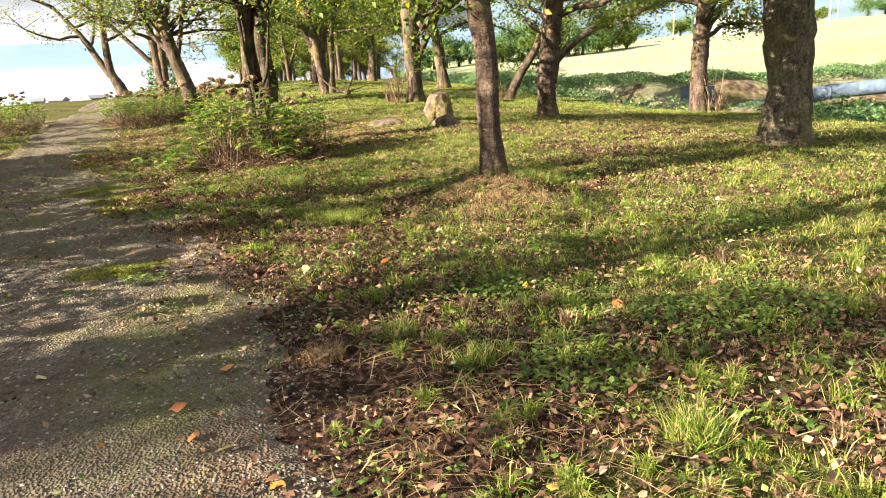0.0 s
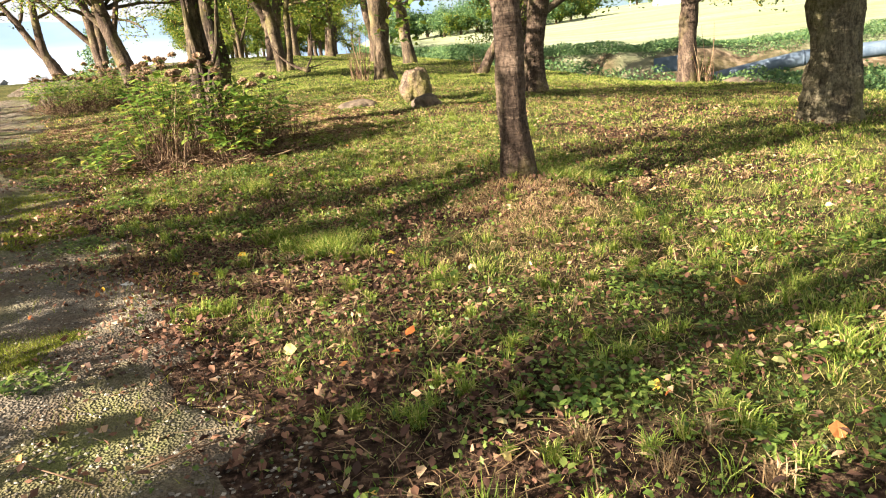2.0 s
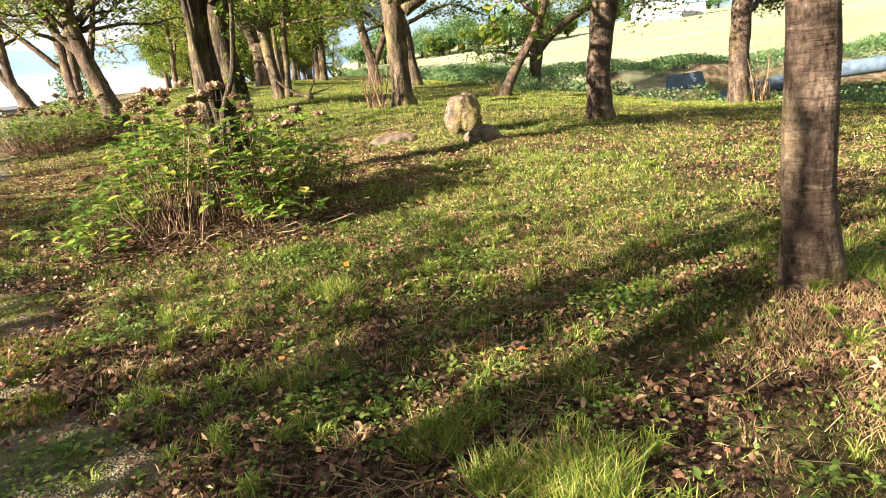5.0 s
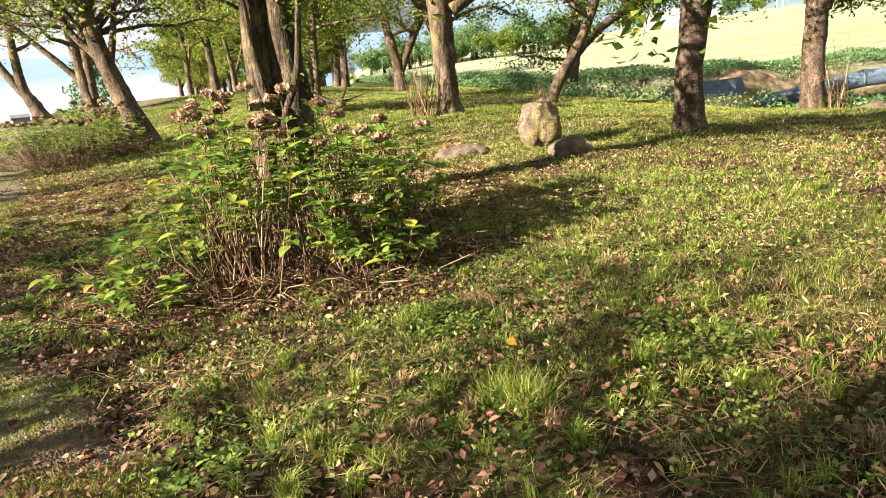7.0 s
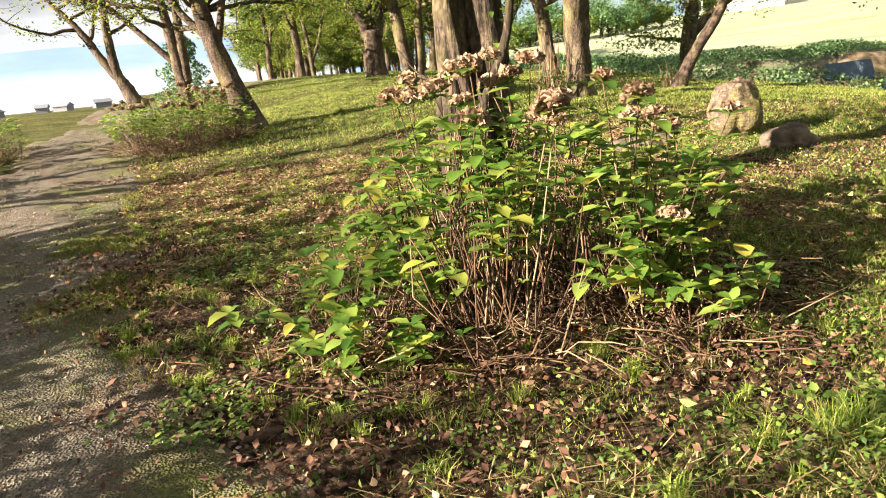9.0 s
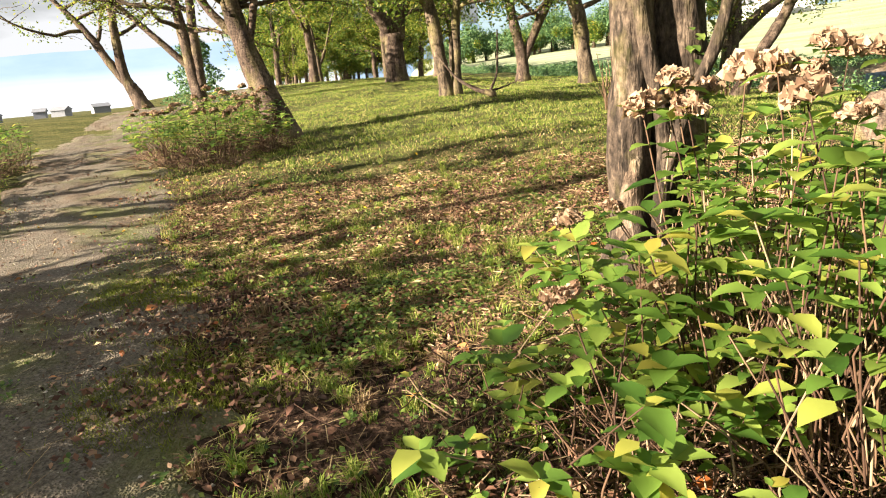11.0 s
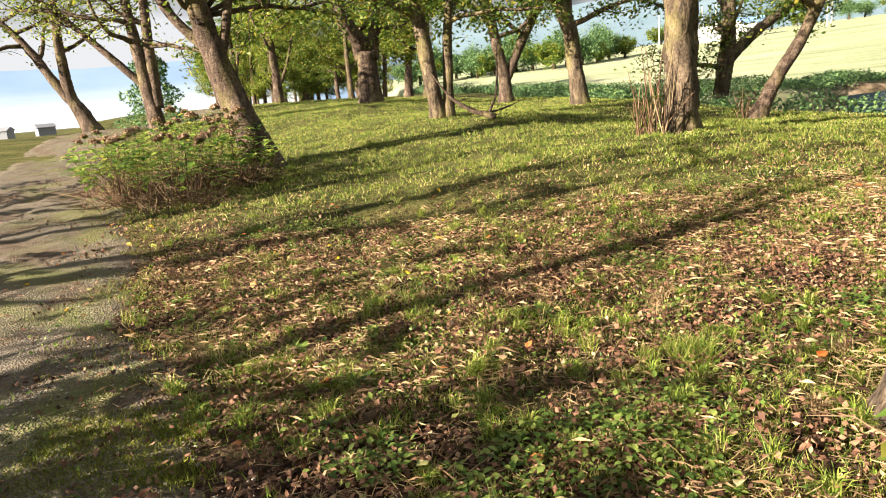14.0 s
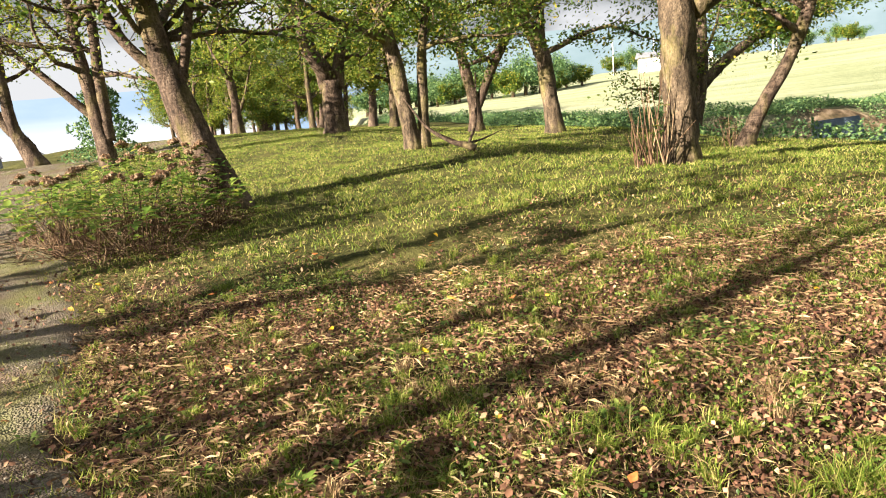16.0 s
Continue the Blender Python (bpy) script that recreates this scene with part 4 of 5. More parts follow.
def house(px, py, w, d, h, label, rz=0, roof=ROOF, z=None):
    root = empty("house", (px, py, H(px, py) if z is None else z))
    root.rotation_euler = (0, 0, radians(rz))
    bm = bmesh.new()
    bmesh.ops.create_cube(bm, size=1)
    bmesh.ops.scale(bm, vec=(w, d, h + 6), verts=bm.verts)
    bmesh.ops.translate(bm, vec=(0, 0, h / 2 - 3), verts=bm.verts)
    me = bpy.data.meshes.new("wall")
    bm.to_mesh(me)
    bm.free()
    me.materials.append(WALLS if z is None else ROOF)
    new("wall", me).parent = root
    e, t = w / 2 + .5, d / 2 + .5
    v = [(-e, -t, h - .1), (e, -t, h - .1), (e, t, h - .1), (-e, t, h - .1), (-e, 0, h + d * .28), (e, 0, h + d * .28), (-e, -t, h + .15), (e, -t, h + .15), (e, t, h + .15), (-e, t, h + .15)]
    mesh("roof", v, [(0, 3, 2, 1), (0, 1, 7, 6), (2, 3, 9, 8), (6, 7, 5, 4), (8, 9, 4, 5), (3, 0, 6, 4, 9), (1, 2, 8, 5, 7)], roof, root, False)
    for k in range(3):
        bm = bmesh.new()
        bmesh.ops.create_cube(bm, size=1)
        bmesh.ops.scale(bm, vec=(w * .14, .12, h * .35), verts=bm.verts)
        me = bpy.data.meshes.new("window")
        bm.to_mesh(me)
        bm.free()
        me.materials.append(ROOF)
        o = new("window", me)
        o.parent, o.location = root, ((k - 1) * w * .3, -d / 2 - .03, h * .5)
    return tagged(root, label, "house", "far houses")


for k, (px, py, w) in enumerate([(-178, 318, 8), (-190, 322, 6), (-166, 330, 9), (-150, 335, 7), (-205, 310, 7)]):
    house(px, py, w * .8, 6, 1.4, "low grey-roofed house by the lake in the mist", 20 * k, z=-2.0)
house(62, 163, 5.5, 4, 3.2, "small pale shed at the meadow's far edge", -15)
house(66, 160, 6, 4, 2.6, "low white building at the meadow's far edge", -15, WALLS)
house(74, 165, 6, 5, 3, "blue-roofed building at the meadow's far edge", -20, BLUE)
for k, (px, py) in enumerate([(64, 166), (84, 150), (58, 176), (70, 172), (78, 142)]):
    v, f = tube([(0, 0, -.3), (0, 0, 8)], [.13, .1], 8)
    o = mesh("utility_pole", v, f, WALLS)
    o.location = (px, py, H(px, py))
    tagged(o, "slim concrete utility pole beyond the meadow", "pole", "utility poles")


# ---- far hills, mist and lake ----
# self-lit backdrop colour: daylight and haze are put into the emission
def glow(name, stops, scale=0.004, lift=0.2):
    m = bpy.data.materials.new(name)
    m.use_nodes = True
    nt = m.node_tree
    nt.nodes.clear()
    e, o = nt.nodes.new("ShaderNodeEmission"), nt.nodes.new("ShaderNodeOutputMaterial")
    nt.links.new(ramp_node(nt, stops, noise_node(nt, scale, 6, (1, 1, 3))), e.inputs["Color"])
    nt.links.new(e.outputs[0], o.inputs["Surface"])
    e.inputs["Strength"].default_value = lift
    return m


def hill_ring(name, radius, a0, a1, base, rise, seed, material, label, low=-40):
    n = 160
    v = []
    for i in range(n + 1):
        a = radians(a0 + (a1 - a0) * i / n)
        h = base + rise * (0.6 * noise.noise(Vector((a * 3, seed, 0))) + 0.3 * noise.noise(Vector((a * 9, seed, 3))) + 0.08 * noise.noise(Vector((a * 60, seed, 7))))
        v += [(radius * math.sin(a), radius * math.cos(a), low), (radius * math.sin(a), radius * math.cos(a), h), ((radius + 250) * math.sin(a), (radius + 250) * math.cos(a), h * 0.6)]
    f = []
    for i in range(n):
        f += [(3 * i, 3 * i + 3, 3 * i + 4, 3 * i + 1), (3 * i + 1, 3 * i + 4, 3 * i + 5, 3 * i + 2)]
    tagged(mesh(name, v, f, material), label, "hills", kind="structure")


# mist brightness is emission painted on a shell, turning clear towards its top
mist = glow("glowing_mist", [(0.3, (0.95, 0.97, 1.0)), (0.7, (1.0, 1.0, 1.0))], 0.004, 0.3)
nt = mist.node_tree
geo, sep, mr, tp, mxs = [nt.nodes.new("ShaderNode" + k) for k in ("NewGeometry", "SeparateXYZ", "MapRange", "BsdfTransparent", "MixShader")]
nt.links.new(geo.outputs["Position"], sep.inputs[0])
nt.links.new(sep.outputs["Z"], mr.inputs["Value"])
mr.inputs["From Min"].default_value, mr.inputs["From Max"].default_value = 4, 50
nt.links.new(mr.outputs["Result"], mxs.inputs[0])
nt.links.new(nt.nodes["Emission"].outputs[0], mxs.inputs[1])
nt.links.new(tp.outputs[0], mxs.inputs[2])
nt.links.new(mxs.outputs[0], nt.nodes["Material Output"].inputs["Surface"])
# distance haze painted as pale glowing colour on the hill rings
hill_ring("backdrop", 2000, -180, 5, 130, 50, 4.0, glow("blue_haze_glow", [(0.3, (0.45, 0.62, 0.85)), (0.7, (0.6, 0.76, 0.92))], 0.004, 0.26), "glowing backdrop of hazy blue hills beyond the lake")
hill_ring("backdrop", 1500, 3, 180, 150, 60, 9.0, glow("wooded_haze_glow", [(0.3, (0.45, 0.6, 0.62)), (0.7, (0.6, 0.74, 0.76))], 0.01, 0.26), "glowing backdrop of hazy wooded hills beyond the fields")
hill_ring("backdrop", 1200, -120, -8, 75, 4, 2.0, mist, "glowing shell of white morning mist over the lake")


# ---- grass, weeds, litter ----
def scatter(n, x0, x1, y0, y1, rng, keep):
    x, y = rng.uniform(x0, x1, n), rng.uniform(y0, y1, n)
    k = rng.uniform(0, 1, n) < keep(x, y)
    return x[k], y[k]


def blades(name, x, y, tall, wide, material, rng, label, lean=0.5):
    n = len(x)
    z = height(x, y) + 0.03 * (on_path(x, y) > 0.4)
    a, b = rng.uniform(0, 6.28, n), rng.uniform(0, 6.28, n)
    h = tall * rng.uniform(0.45, 1.3, n)
    lx, ly = np.cos(b) * h * lean * rng.uniform(0.2, 1.4, n), np.sin(b) * h * lean * rng.uniform(0.2, 1.4, n)
    w = wide * rng.uniform(0.6, 1.3, n)
    v = np.empty((n, 5, 3))
    dx, dy = np.cos(a) * w / 2, np.sin(a) * w / 2
    v[:, 0], v[:, 1] = np.stack([x - dx, y - dy, z - .01], -1), np.stack([x + dx, y + dy, z - .01], -1)
    v[:, 2], v[:, 3] = np.stack([x + dx * .8 + lx * .35, y + dy * .8 + ly * .35, z + h * .6], -1), np.stack([x - dx * .8 + lx * .35, y - dy * .8 + ly * .35, z + h * .6], -1)
    v[:, 4] = np.stack([x + lx, y + ly, z + h], -1)
    i = np.arange(n)[:, None] * 5
    f = np.concatenate([i + np.array([[0, 1, 2]]), i + np.array([[0, 2, 3]]), i + np.array([[3, 2, 4]])])
    return tagged(mesh(name, v.reshape(-1, 3), f, material), label, name, kind="stuff")


def lawn(x, y):
    return np.clip(greenness(x, y) - 0.9 * on_path(x, y), 0, 1) * (off_edge(x, y) < 1.5)


def near(x, y):
    """1 close to the line walked, falling off with the distance from it."""
    t = np.clip((y - 2.0) / 13.0, 0, 1)
    d = np.hypot(x - (0.2 - 5.4 * t), np.where(y > 15, (y - 15) * 1.2, 0))
    return 1 / (1 + (np.clip(d - 1.5, 0, 99) / 3.0) ** 2)


rng = np.random.default_rng(7)
cx, cy = scatter(24000, -12, 9, 1.2, 26, rng, lambda x, y: (0.12 + lawn(x, y)) * (on_path(x, y) < 0.6) * sstep(0.3, 0.75, 0.6 * vn(x, y, 1.0, 41) + 0.4 * vn(x, y, 0.3, 42)) * (0.15 + 0.85 * near(x, y)))
per = rng.integers(14, 60, len(cx))
r = np.repeat(rng.uniform(0.02, 0.09, len(cx)), per)
hs = np.repeat(rng.uniform(0.5, 1.5, len(cx)), per)
ang = rng.uniform(0, 6.28, per.sum())
rad = r * np.sqrt(rng.uniform(0, 1, per.sum()))
blades("grass", np.repeat(cx, per) + rad * np.cos(ang), np.repeat(cy, per) + rad * np.sin(ang), 0.07 * hs, 0.0045, GRASS, rng, "tufts of green and straw-tipped grass", 0.9)


def sprigs(n, box, keep, tall, wide, material, label, name="grass"):
    x, y = scatter(n, *box, rng, keep)
    n = len(x)
    a, b = rng.uniform(0, 6.28, n), rng.uniform(0, 6.28, n)
    h = tall * rng.uniform(0.4, 1.4, n)
    z = height(x, y) + 0.03 * (on_path(x, y) > 0.4)
    dx, dy = np.cos(a) * wide / 2, np.sin(a) * wide / 2
    lx, ly = np.cos(b) * h * rng.uniform(0.1, 1.5, n), np.sin(b) * h * rng.uniform(0.1, 1.5, n)
    v = np.stack([np.stack([x - dx, y - dy, z - .008], -1), np.stack([x + dx, y + dy, z - .008], -1), np.stack([x + lx, y + ly, z + h], -1)], 1)
    return tagged(mesh(name, v.reshape(-1, 3), np.arange(3 * n).reshape(-1, 3), material), label, name, kind="stuff")


patchy = lambda x, y: 0.25 + 0.75 * sstep(0.25, 0.7, 0.5 * vn(x, y, 0.7, 43) + 0.5 * vn(x, y, 0.18, 45))
sprigs(900000, (-11, 6, 1.2, 17), lambda x, y: (0.1 + 0.9 * lawn(x, y)) * (on_path(x, y) < 0.5) * patchy(x, y) * near(x, y), 0.035, 0.006, GRASS, "short mown grass mixed with straw")
sprigs(560000, (-14, 10, 4, 44), lambda x, y: lawn(x, y) * patchy(x, y) * sstep(0.75, 0.3, near(x, y)), 0.045, 0.015, GRASS, "short mown lawn grass")
sprigs(420000, (-10, 6, 1.2, 19), lambda x, y: (0.5 + 0.6 * lawn(x, y)) * sstep(0.3, 0.65, vn(x, y, 0.5, 49)) * near(x, y) * (1 - on_path(x, y)), 0.028, 0.0045, STRAW, "dead dry grass lying in the turf", "straw")
x, y = scatter(420000, -10, 7, 1.0, 18, rng, lambda x, y: (0.08 + lawn(x, y)) * (1 - on_path(x, y)) * sstep(0.38, 0.62, 0.6 * vn(x, y, 0.9, 44) + 0.4 * vn(x, y, 0.25, 46)) * near(x, y))
v, f = cards(np.stack([x, y, height(x, y) + rng.uniform(0.01, 0.05, len(x))], -1), 0.027, rng, 0.4, 0.6)
tagged(mesh("weeds", v, f, WEED), "low clover and broadleaf weeds", "weeds", kind="stuff")
x, y = scatter(210000, -11, 8, 1.0, 20, rng, lambda x, y: (0.15 + 0.85 * (1 - greenness(x, y))) * margin(x, y) * (0.3 + 0.7 * near(x, y)) * sstep(0.2, 0.6, vn(x, y, 0.6, 47)))
v, f = cards(np.stack([x, y, height(x, y) + rng.uniform(0.005, 0.055, len(x)) + 0.03 * (path_in(x, y) > 0)], -1), 0.038, rng, 0.4, 0.65)
tagged(mesh("leaf_litter", v, f, LITTER), "brown curled leaf litter", "leaf litter", kind="stuff")
x, y = scatter(90000, -10, 9, 1.0, 20, rng, lambda x, y: np.clip(vn(x, y, 0.9, 51) * 1.6 - 0.35, 0, 1) * (1 - 0.85 * on_path(x, y)))
n = len(x)
a, b, l = rng.uniform(0, 6.28, n), rng.normal(size=n) * 0.012, rng.uniform(0.02, 0.08, n)
z = height(x, y) + rng.uniform(0.006, 0.03, n)
v = np.stack([np.stack([x, y, z], -1), np.stack([x + np.cos(a) * l, y + np.sin(a) * l, z + b], -1), np.stack([x + np.cos(a) * l * .5 - np.sin(a) * .0022, y + np.sin(a) * l * .5 + np.cos(a) * .0022, z + b + .004], -1)], 1)
tagged(mesh("straw", v.reshape(-1, 3), np.arange(n * 3).reshape(-1, 3), STRAW), "dry straw and pine-like needles on the grass", "straw", kind="stuff")

# the bank at the walk's end: denser small litter and bleached stalks
late = np.random.default_rng(77)
x, y = scatter(60000, -8.0, -1.2, 12.3, 17.5, late, lambda x, y: margin(x, y) * (1 - 0.8 * on_path(x, y)) * sstep(0.15, 0.5, vn(x, y, 0.45, 53)))
v, f = cards(np.stack([x, y, height(x, y) + late.uniform(0.008, 0.05, len(x))], -1), 0.024, late, 0.35, 1.0)
tagged(mesh("leaf_litter", v, f, LITTER), "small crumbled brown leaves on the bank", "leaf litter", kind="stuff")
x, y = scatter(45000, -8.0, -1.0, 12.0, 17.5, late, lambda x, y: (0.1 + 0.9 * sstep(0.3, 0.6, vn(x, y, 0.6, 57))) * (1 - 0.9 * on_path(x, y)))
n = len(x)
a, b, l = late.uniform(0, 6.28, n), late.normal(size=n) * 0.01, late.uniform(0.03, 0.12, n)
z = height(x, y) + late.uniform(0.015, 0.05, n)
v = np.stack([np.stack([x, y, z], -1), np.stack([x + np.cos(a) * l, y + np.sin(a) * l, z + b], -1), np.stack([x + np.cos(a) * l * .5 - np.sin(a) * .0014, y + np.sin(a) * l * .5 + np.cos(a) * .0014, z + b + .004], -1)], 1)
tagged(mesh("straw", v.reshape(-1, 3), np.arange(n * 3).reshape(-1, 3), STRAW), "bleached dry stalks lying over the leaf litter", "straw", kind="stuff")
sprigs(170000, (-8.0, -1.0, 11.8, 17.5), lambda x, y: sstep(0.42, 0.62, 0.5 * vn(x, y, 0.55, 59) + 0.5 * vn(x, y, 0.2, 61)) * (1 - 0.9 * on_path(x, y)), 0.04, 0.006, GRASS, "thin grass coming through the leaf litter")

# bigger broad-leaved weeds in clumps
for px, py, r in ((-5.1, 12.9, .5), (-5.5, 12.3, .35), (-4.7, 13.3, .3), (-1.9, 7.2, .25), (.6, 2.9, .3), (1.3, 3.4, .35), (-4.9, 10.1, .25), (-2.2, 9.6, .25), (-3.3, 8.4, .2), (1.8, 3.6, .35), (.2, 4.1, .25), (-1.1, 9.0, .3), (-.4, 7.9, .25),
                  (-5.9, 13.2, .2), (-3.0, 14.2, .3), (-4.0, 15.4, .25), (-2.2, 4.6, .15), (-3.0, 6.9, .2), (.9, 5.2, .3), (2.4, 5.4, .35), (1.4, 7.9, .3)):
    n = int(4200 * r * r) + 80
    a, q = rng.uniform(0, 6.28, n), r * np.sqrt(rng.uniform(0, 1, n))
    x, y = px + q * np.cos(a), py + q * np.sin(a)
    b = rng.uniform(0, 6.28, n)
    ln = rng.uniform(0.02, 0.05, n)
    v, f = ovate(n, np.stack([x, y, height(x, y) + rng.uniform(0.015, 0.07, n)], -1), np.stack([np.cos(b), np.sin(b), rng.uniform(0, 0.9, n)], -1), ln, ln * 0.6, rng)
    tagged(mesh("weeds", v, f, WEED), "clump of bright green broad-leaved weeds", "weeds", kind="stuff")

# larger curled leaves, long stalks and small-leaved creepers within a few steps of the walk
curl = np.random.default_rng(83)
x, y = scatter(60000, -9.5, 4.5, 1.0, 17.5, curl, lambda x, y: np.clip(1.05 - greenness(x, y), 0.1, 1) * margin(x, y) * near(x, y) * sstep(0.25, 0.6, vn(x, y, 0.5, 84)))
n = len(x)
a, ln = curl.uniform(0, 6.28, n), curl.uniform(0.025, 0.062, n)
v, f = ovate(n, np.stack([x, y, height(x, y) + curl.uniform(0.02, 0.06, n)], -1), np.stack([np.cos(a), np.sin(a), curl.normal(size=n) * 0.35], -1), ln, ln * curl.uniform(0.4, 0.75, n), curl)
tagged(mesh("leaf_litter", v, f, LITTER), "curled reddish-brown fallen leaves on the turf", "leaf litter", kind="stuff")
x, y = scatter(60000, -9, 4.5, 1.0, 18, curl, lambda x, y: near(x, y) * sstep(0.35, 0.62, 0.6 * vn(x, y, 0.8, 85) + 0.4 * vn(x, y, 0.3, 86)) * (1 - 0.8 * on_path(x, y)))
n = len(x)
a, l = curl.vonmises(0.6, 0.7, n), curl.uniform(0.05, 0.2, n)
w = curl.uniform(0.0012, 0.0026, n)
z0 = height(x, y) + curl.uniform(0.02, 0.055, n)
ex, ey = x + np.cos(a) * l, y + np.sin(a) * l
z1 = height(ex, ey) + curl.uniform(0.015, 0.05, n)
sx, sy = -np.sin(a) * w, np.cos(a) * w
v = np.stack([np.stack([x - sx, y - sy, z0], -1), np.stack([x + sx, y + sy, z0], -1), np.stack([ex + sx, ey + sy, z1], -1), np.stack([ex - sx, ey - sy, z1], -1)], 1)
tagged(mesh("straw", v.reshape(-1, 3), np.arange(n * 4).reshape(-1, 4), STRAW), "long bleached grass stalks lying across the turf", "straw", kind="stuff")
x, y = scatter(100000, -8.5, 5, 1.0, 17, curl, lambda x, y: near(x, y) * sstep(0.5, 0.68, 0.65 * vn(x, y, 0.6, 87) + 0.35 * vn(x, y, 0.17, 88)) * (1 - 0.75 * on_path(x, y)))
v, f = cards(np.stack([x, y, height(x, y) + curl.uniform(0.02, 0.075, len(x))], -1), 0.026, curl, 0.5, 0.75)
tagged(mesh("weeds", v, f, WEED), "clumps of small-leaved creeping weeds", "weeds", kind="stuff")

# tussocks whose blades fan out, and rosettes of broad leaves, within a few steps of the walk
fan = np.random.default_rng(95)
cx, cy = scatter(5200, -9, 4.5, 1.3, 18, fan, lambda x, y: near(x, y) ** 1.3 * (0.25 + 0.75 * sstep(0.35, 0.6, vn(x, y, 1.1, 96))) * (1 - on_path(x, y)))
per = fan.integers(26, 90, len(cx))
n = per.sum()
size = np.repeat(fan.uniform(0.045, 0.12, len(cx)), per)
a = fan.uniform(0, 6.28, n)
out, up = size * fan.uniform(0.15, 1.0, n), size * fan.uniform(0.45, 1.0, n)
x0, y0 = np.repeat(cx, per) + fan.normal(size=n) * size * 0.16, np.repeat(cy, per) + fan.normal(size=n) * size * 0.16
z0 = height(x0, y0)
w = 0.0022
sx, sy = -np.sin(a) * w, np.cos(a) * w
mx, my = x0 + np.cos(a) * out * 0.45, y0 + np.sin(a) * out * 0.45
v = np.stack([np.stack([x0 - sx, y0 - sy, z0], -1), np.stack([x0 + sx, y0 + sy, z0], -1), np.stack([mx + sx, my + sy, z0 + up * 0.75], -1), np.stack([mx - sx, my - sy, z0 + up * 0.75], -1), np.stack([x0 + np.cos(a) * out * 1.1, y0 + np.sin(a) * out * 1.1, z0 + up * 0.8], -1)], 1)
i5 = np.arange(n)[:, None] * 5
straw_mix = np.repeat(fan.uniform(0, 1, len(cx)), per) < 0.22
for keep, material, label, name in ((~straw_mix, TUSSOCK, "bright yellow-green tussocks of fanned grass", "grass"), (straw_mix, STRAW, "bleached dead tussocks of fanned grass", "straw")):
    q = v[keep]
    i5 = np.arange(len(q))[:, None] * 5
    f = np.concatenate([i5 + np.array([[0, 1, 2]]), i5 + np.array([[0, 2, 3]]), i5 + np.array([[3, 2, 4]])])
    tagged(mesh(name, q.reshape(-1, 3), f, material), label, name, kind="stuff")
cx, cy = scatter(2800, -9, 4.5, 1.3, 17, fan, lambda x, y: near(x, y) ** 1.3 * (0.15 + 0.85 * sstep(0.4, 0.62, vn(x, y, 0.8, 97))) * (1 - 0.7 * on_path(x, y)))
per = fan.integers(6, 18, len(cx))
n = per.sum()
r = np.repeat(fan.uniform(0.025, 0.09, len(cx)), per)
a, q = fan.uniform(0, 6.28, n), fan.uniform(0.0, 0.8, n)
x0, y0 = np.repeat(cx, per) + np.cos(a) * r * q, np.repeat(cy, per) + np.sin(a) * r * q
ln = np.repeat(fan.uniform(0.022, 0.055, len(cx)), per) * fan.uniform(0.7, 1.2, n)
v, f = ovate(n, np.stack([x0, y0, height(x0, y0) + fan.uniform(0.015, 0.05, n)], -1), np.stack([np.cos(a), np.sin(a), fan.uniform(0.1, 0.9, n)], -1), ln, ln * 0.55, fan)
tagged(mesh("weeds", v, f, WEED), "rosettes of broad-leaved weeds in the turf", "weeds", kind="stuff")

# mossy and grassy patches
MOSS = leaf_material("bright_moss", [(0.0, (0.07, 0.09, 0.01)), (0.6, (0.17, 0.2, 0.02)), (1.0, (0.32, 0.33, 0.05))], 0.3, 0.8)


def patch(px, py, r, n, tall, wide, material, label, name):
    sprigs(n, (px - r, px + r, py - r, py + r), lambda x, y: sstep(1.0, 0.6, np.hypot(x - px, y - py) / r + (vn(x, y, 0.25, 81) - 0.5) * 0.8), tall, wide, material, label, name)


for px, py, r in ((-4.55, 8.9, .7), (-3.9, 8.1, .5), (-3.6, 7.4, .4), (-6.2, 11.9, .6), (-7.0, 13.6, .5), (-2.6, 5.0, .4), (-6.5, 14.3, .35)):
    patch(px, py, r, 14000, 0.022, 0.006, MOSS, "yellow-green moss on the path's margin", "moss")
sprigs(160000, (-11, 1.5, 1.2, 22), lambda x, y: (on_path(x, y) > 0.3) * sstep(1.1, 0.1, np.minimum(path_in(x, y), 2.4 - path_in(x, y))) * sstep(0.45, 0.7, 0.6 * vn(x, y, 0.7, 89) + 0.4 * vn(x, y, 0.2, 90)), 0.045, 0.005, MOSS, "moss and thin grass creeping over the gravel's margins", "moss")
patch(-3.6, 12.75, .45, 9000, 0.03, 0.006, MOSS, "bright moss round the old trunk's foot", "moss")
patch(.95, 7.6, .4, 5000, 0.11, 0.006, GRASS, "long grass on the mound at the slim trunk", "grass")
patch(.45, 6.95, .65, 12000, 0.04, 0.005, STRAW, "dead grass on the mound at the slim trunk", "straw")
for px, py, r in ((-1.02, 6.4, .22), (-1.5, 6.8, .2), (-1.3, 6.5, .15), (.1, 3.0, .12), (-.3, 3.4, .12), (-3.1, 12.6, .12), (-2.0, 8.6, .15), (-4.3, 13.9, .12), (.9, 2.3, .12), (-2.4, 9.6, .14)):
    patch(px, py, r, int(40000 * r * r + 400), 0.1, 0.007, GRASS, "dense tussock of green grass", "grass")
for px, py, r in ((-3.15, 9.03, .22), (-.7, 3.2, .12), (-2.0, 9.9, .15), (-4.6, 13.4, .15)):
    patch(px, py, r, int(40000 * r * r + 300), 0.045, 0.006, STRAW, "bleached dead tussock", "straw")
twigs = np.random.default_rng(91)
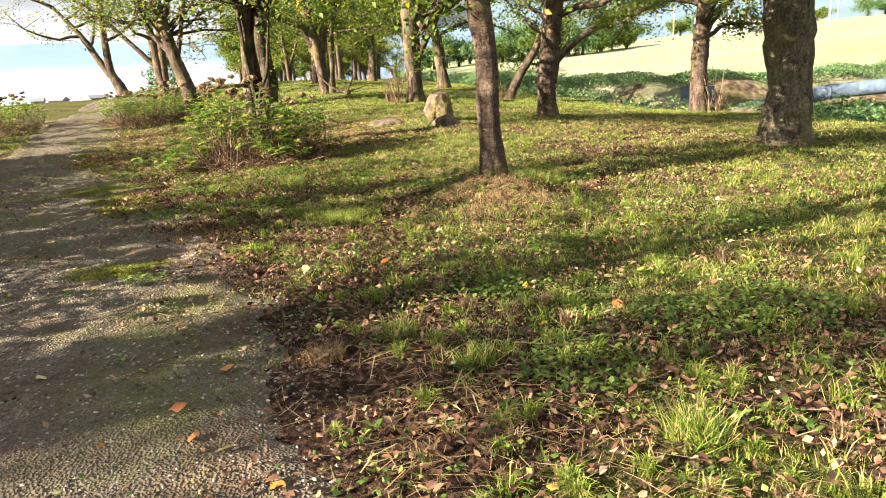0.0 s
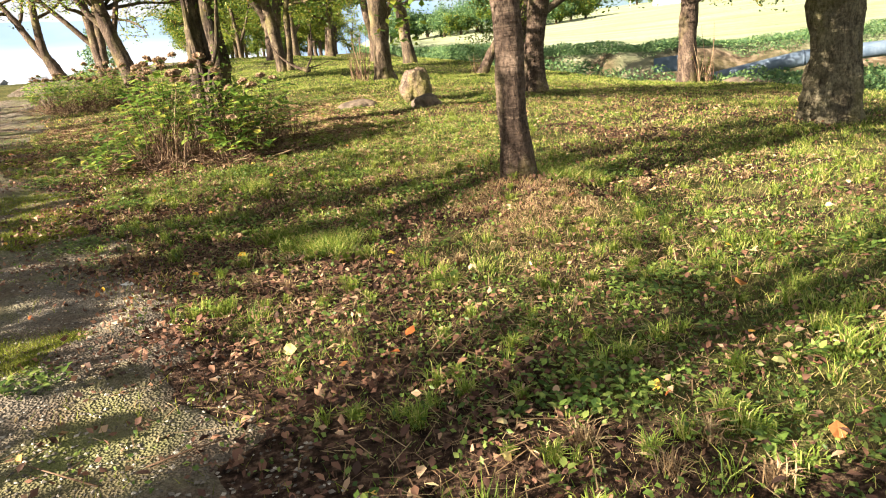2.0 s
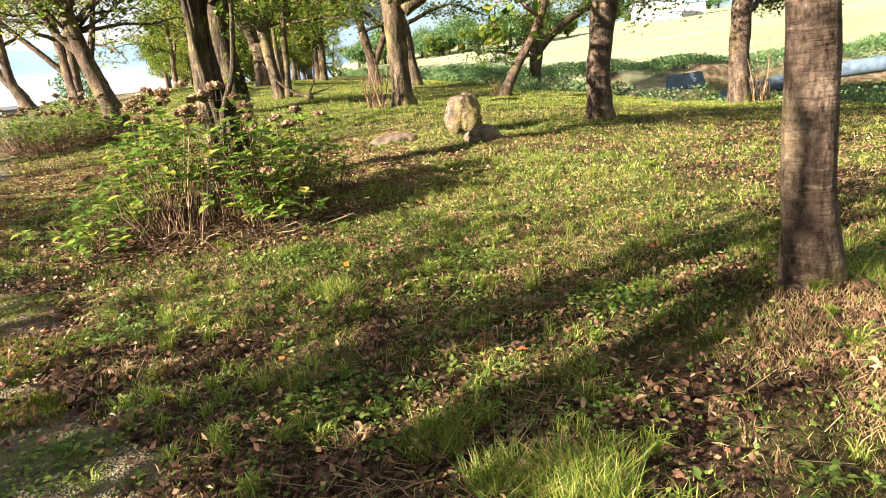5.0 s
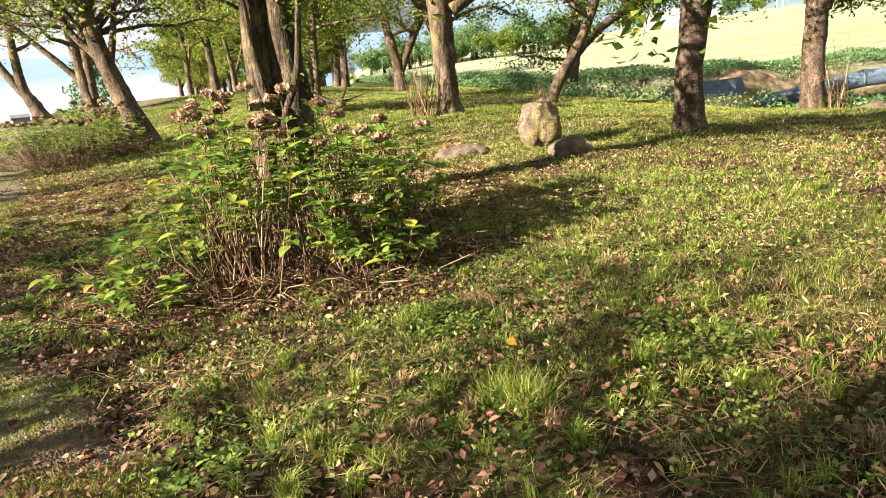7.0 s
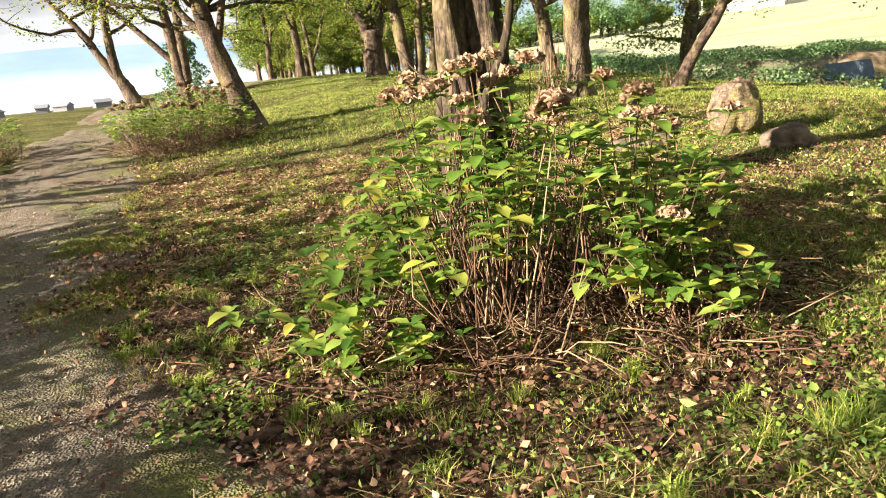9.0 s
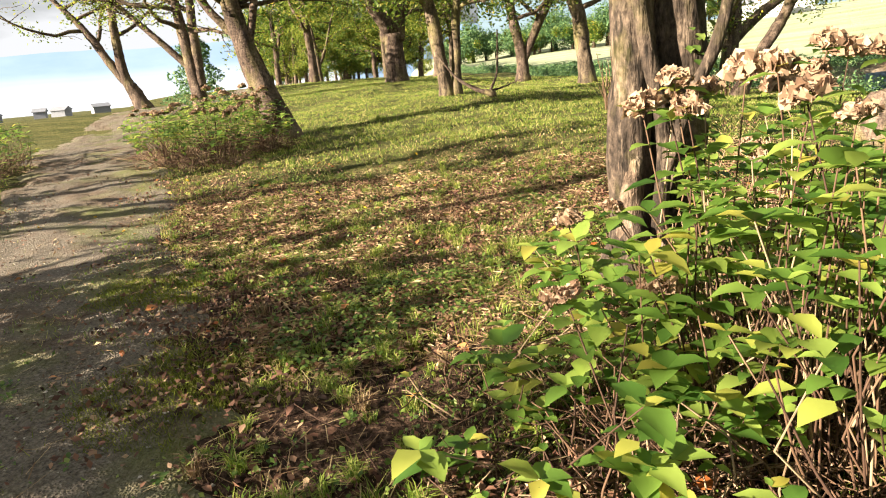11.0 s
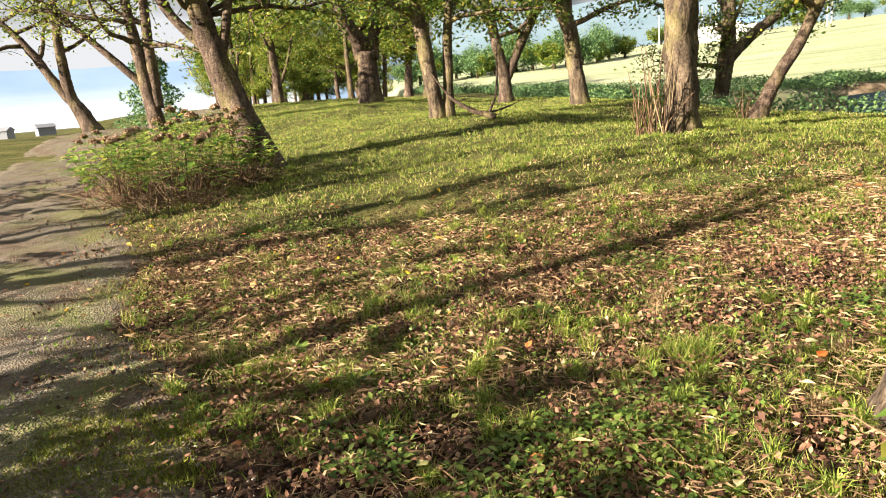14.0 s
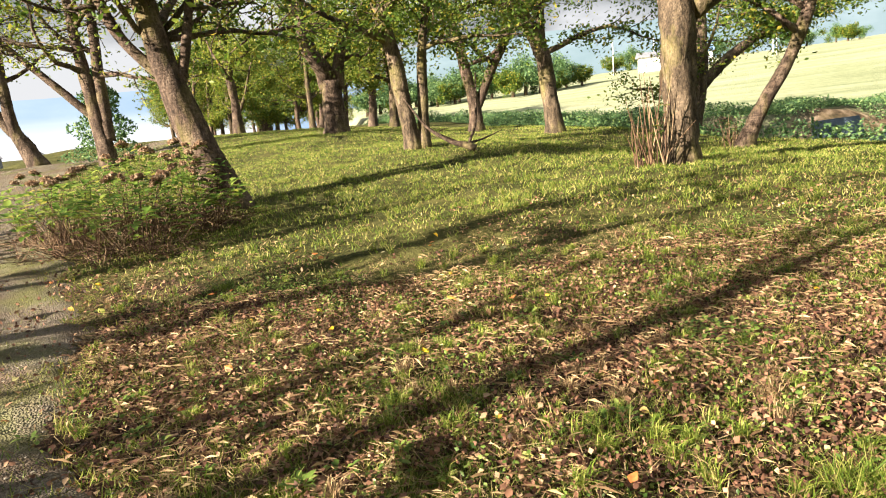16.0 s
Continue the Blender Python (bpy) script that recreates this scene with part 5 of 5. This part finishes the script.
for k in range(70):
    t = twigs.uniform(0, 1)
    px, py = 0.3 - 7.4 * t + twigs.normal() * 1.1, 2.6 + 13 * t
    l, a = twigs.uniform(0.12, 0.4), twigs.uniform(0, 6.28)
    d = Vector((math.cos(a), math.sin(a), 0)) * l
    p = Vector((px, py, H(px, py) + 0.035))
    q, e = p + d * .5 + Vector((twigs.normal() * .02, twigs.normal() * .02, .01)), p + d
    e.z = H(e.x, e.y) + 0.04
    v, f = joined([tube([p, q, e], [.004, .0035, .002], 5), tube([q, q + Vector((d.y * .4, d.x * -.3, .01))], [.0028, .0015], 4)])
    tagged(mesh("twig", [c - p for c in v], f, CANE), "thin dry forked twig lying on the ground", "twig", "fallen twigs").location = p

# gravel on the path
x, y = scatter(200000, -11, 1, 1.2, 17, rng, lambda x, y: (on_path(x, y) > 0.55) * (0.2 + 0.8 * vn(x, y, 0.6, 61)) / (1 + (y / 7) ** 2))
n = len(x)
OCT = np.array([(1, 0, 0), (0, 1, 0), (-1, 0, 0), (0, -1, 0), (0, 0, 1), (0, 0, -1)], float)
s_ = rng.uniform(0.004, 0.012, n)[:, None, None]
rot = rng.uniform(0, 6.28, n)
c_, d_ = np.cos(rot)[:, None], np.sin(rot)[:, None]
o = OCT[None] * rng.uniform(0.6, 1.3, (n, 6, 1)) * np.array((1.2, 0.9, 0.6))
o = np.stack([o[..., 0] * c_ - o[..., 1] * d_, o[..., 0] * d_ + o[..., 1] * c_, o[..., 2]], -1) * s_
v = o + np.stack([x, y, height(x, y) + 0.034], -1)[:, None]
f = (np.arange(n)[:, None, None] * 6 + np.array([(0, 1, 4), (1, 2, 4), (2, 3, 4), (3, 0, 4), (1, 0, 5), (2, 1, 5), (3, 2, 5), (0, 3, 5)])[None]).reshape(-1, 3)
tagged(mesh("gravel", v.reshape(-1, 3), f, STONES, smooth=False), "small angular gravel on the footpath", "gravel", kind="stuff")
x, y = scatter(26000, -12, 1, 1.2, 24, rng, lambda x, y: on_path(x, y) * sstep(0.25, 0.7, vn(x, y, 0.5, 63)))
v, f = cards(np.stack([x, y, height(x, y) + rng.uniform(0.035, 0.05, len(x))], -1), 0.034, rng, 0.6, 0.6)
tagged(mesh("leaf_litter", v, f, LITTER), "scattered brown leaves on the gravel", "leaf litter", kind="stuff")

# bank scrub beside the stream
n = 120000
ys = rng.uniform(8, 75, n)
us = 0.3 + 11 * rng.uniform(0, 1, n) ** 1.4
xs = np.interp(ys, EDGE_Y, EDGE_X) + us / 0.85
hh = 0.55 * vn(xs, ys, 1.6, 71) + 0.35 * vn(xs, ys, 0.5, 72)
v, f = cards(np.stack([xs, ys, height(xs, ys) + hh * rng.uniform(0.2, 1, n)], -1), 0.1, rng, 0.3, 0.6)
tagged(mesh("scrub", v, f, SCRUB), "dense green creeping weeds down the stream bank", "scrub", kind="stuff")
n = 65000
xs, ws = rng.uniform(-8, 75, n), rng.uniform(1.2, 4.5, n)
ys = np.interp(xs, FAR_X, FAR_Y) + ws / 0.9
k = off_edge(xs, ys) > 5
xs, ys = xs[k], ys[k]
v, f = cards(np.stack([xs, ys, height(xs, ys) + rng.uniform(0.0, 0.9, len(xs)) * vn(xs, ys, 2.0, 73)], -1), 0.17, rng, 0.2, 0.4)
tagged(mesh("scrub", v, f, SCRUB), "rough green weeds along the far bank's top", "scrub", kind="stuff")
n = 30000
xs, ys = rng.uniform(10, 50, n), rng.uniform(12, 42, n)
k = (off_edge(xs, ys) > 4) & (far_side(xs, ys) < -0.3) & (vn(xs, ys, 2.5, 77) > 0.35)
xs, ys = xs[k], ys[k]
v, f = cards(np.stack([xs, ys, height(xs, ys) + rng.uniform(0, 0.35, len(xs))], -1), 0.24, rng, 0.2, 0.4)
tagged(mesh("scrub", v, f, SCRUB), "green weeds in the stream bed", "scrub", kind="stuff")

# single fallen leaves
fl = []
for k in range(4):
    g = np.random.default_rng(300 + k)
    v, f = ovate(1, np.zeros((1, 3)), np.array([(1.0, 0, .12)]), np.array([.072]), np.array([.042 + .006 * k]), g)
    v[:, 2] += .012 * np.sin(v[:, 1] * 90 + k)
    me = bpy.data.meshes.new("fallen_leaf")
    me.from_pydata(v.tolist(), [], f.tolist())
    me.materials.append(FALLEN)
    fl.append(me)
x, y = scatter(2600, -11, 5, 1.6, 19, rng, lambda x, y: 0.5 / (1 + (np.abs(x + 0.42 * y) / 4) ** 2))
for k in range(min(320, len(x))):
    o = new("fallen_leaf", fl[k % 4])
    o.location = (x[k], y[k], H(x[k], y[k]) + 0.045)
    o.rotation_euler, o.scale = (rng.normal() * .3, rng.normal() * .3, rng.uniform(0, 6.28)), [rng.uniform(.55, 1.15)] * 3
    tagged(o, "curled yellow-brown fallen leaf on the ground", "leaf", "fallen leaves")

# odd small things
pebble = boulder((-2.35, 6.05, .01), (.045, .03, .025), 31.0, "small white stone at the path's edge")
pebble.data.materials[0] = WALLS
for k, (px, py, rz, l) in enumerate(((-.42, 3.45, -0.9, .3), (-4.6, 10.0, .5, .2), (-5.9, 13.6, 1.2, .22))):
    chip = boulder((px, py, .01), (l / 2, .03, .018), 41.0 + k, "weathered splinter of bark on the leaf litter", rz)
    chip.data.materials[0], chip["category"], chip.name = CANE, "wood chip", "wood_chip"
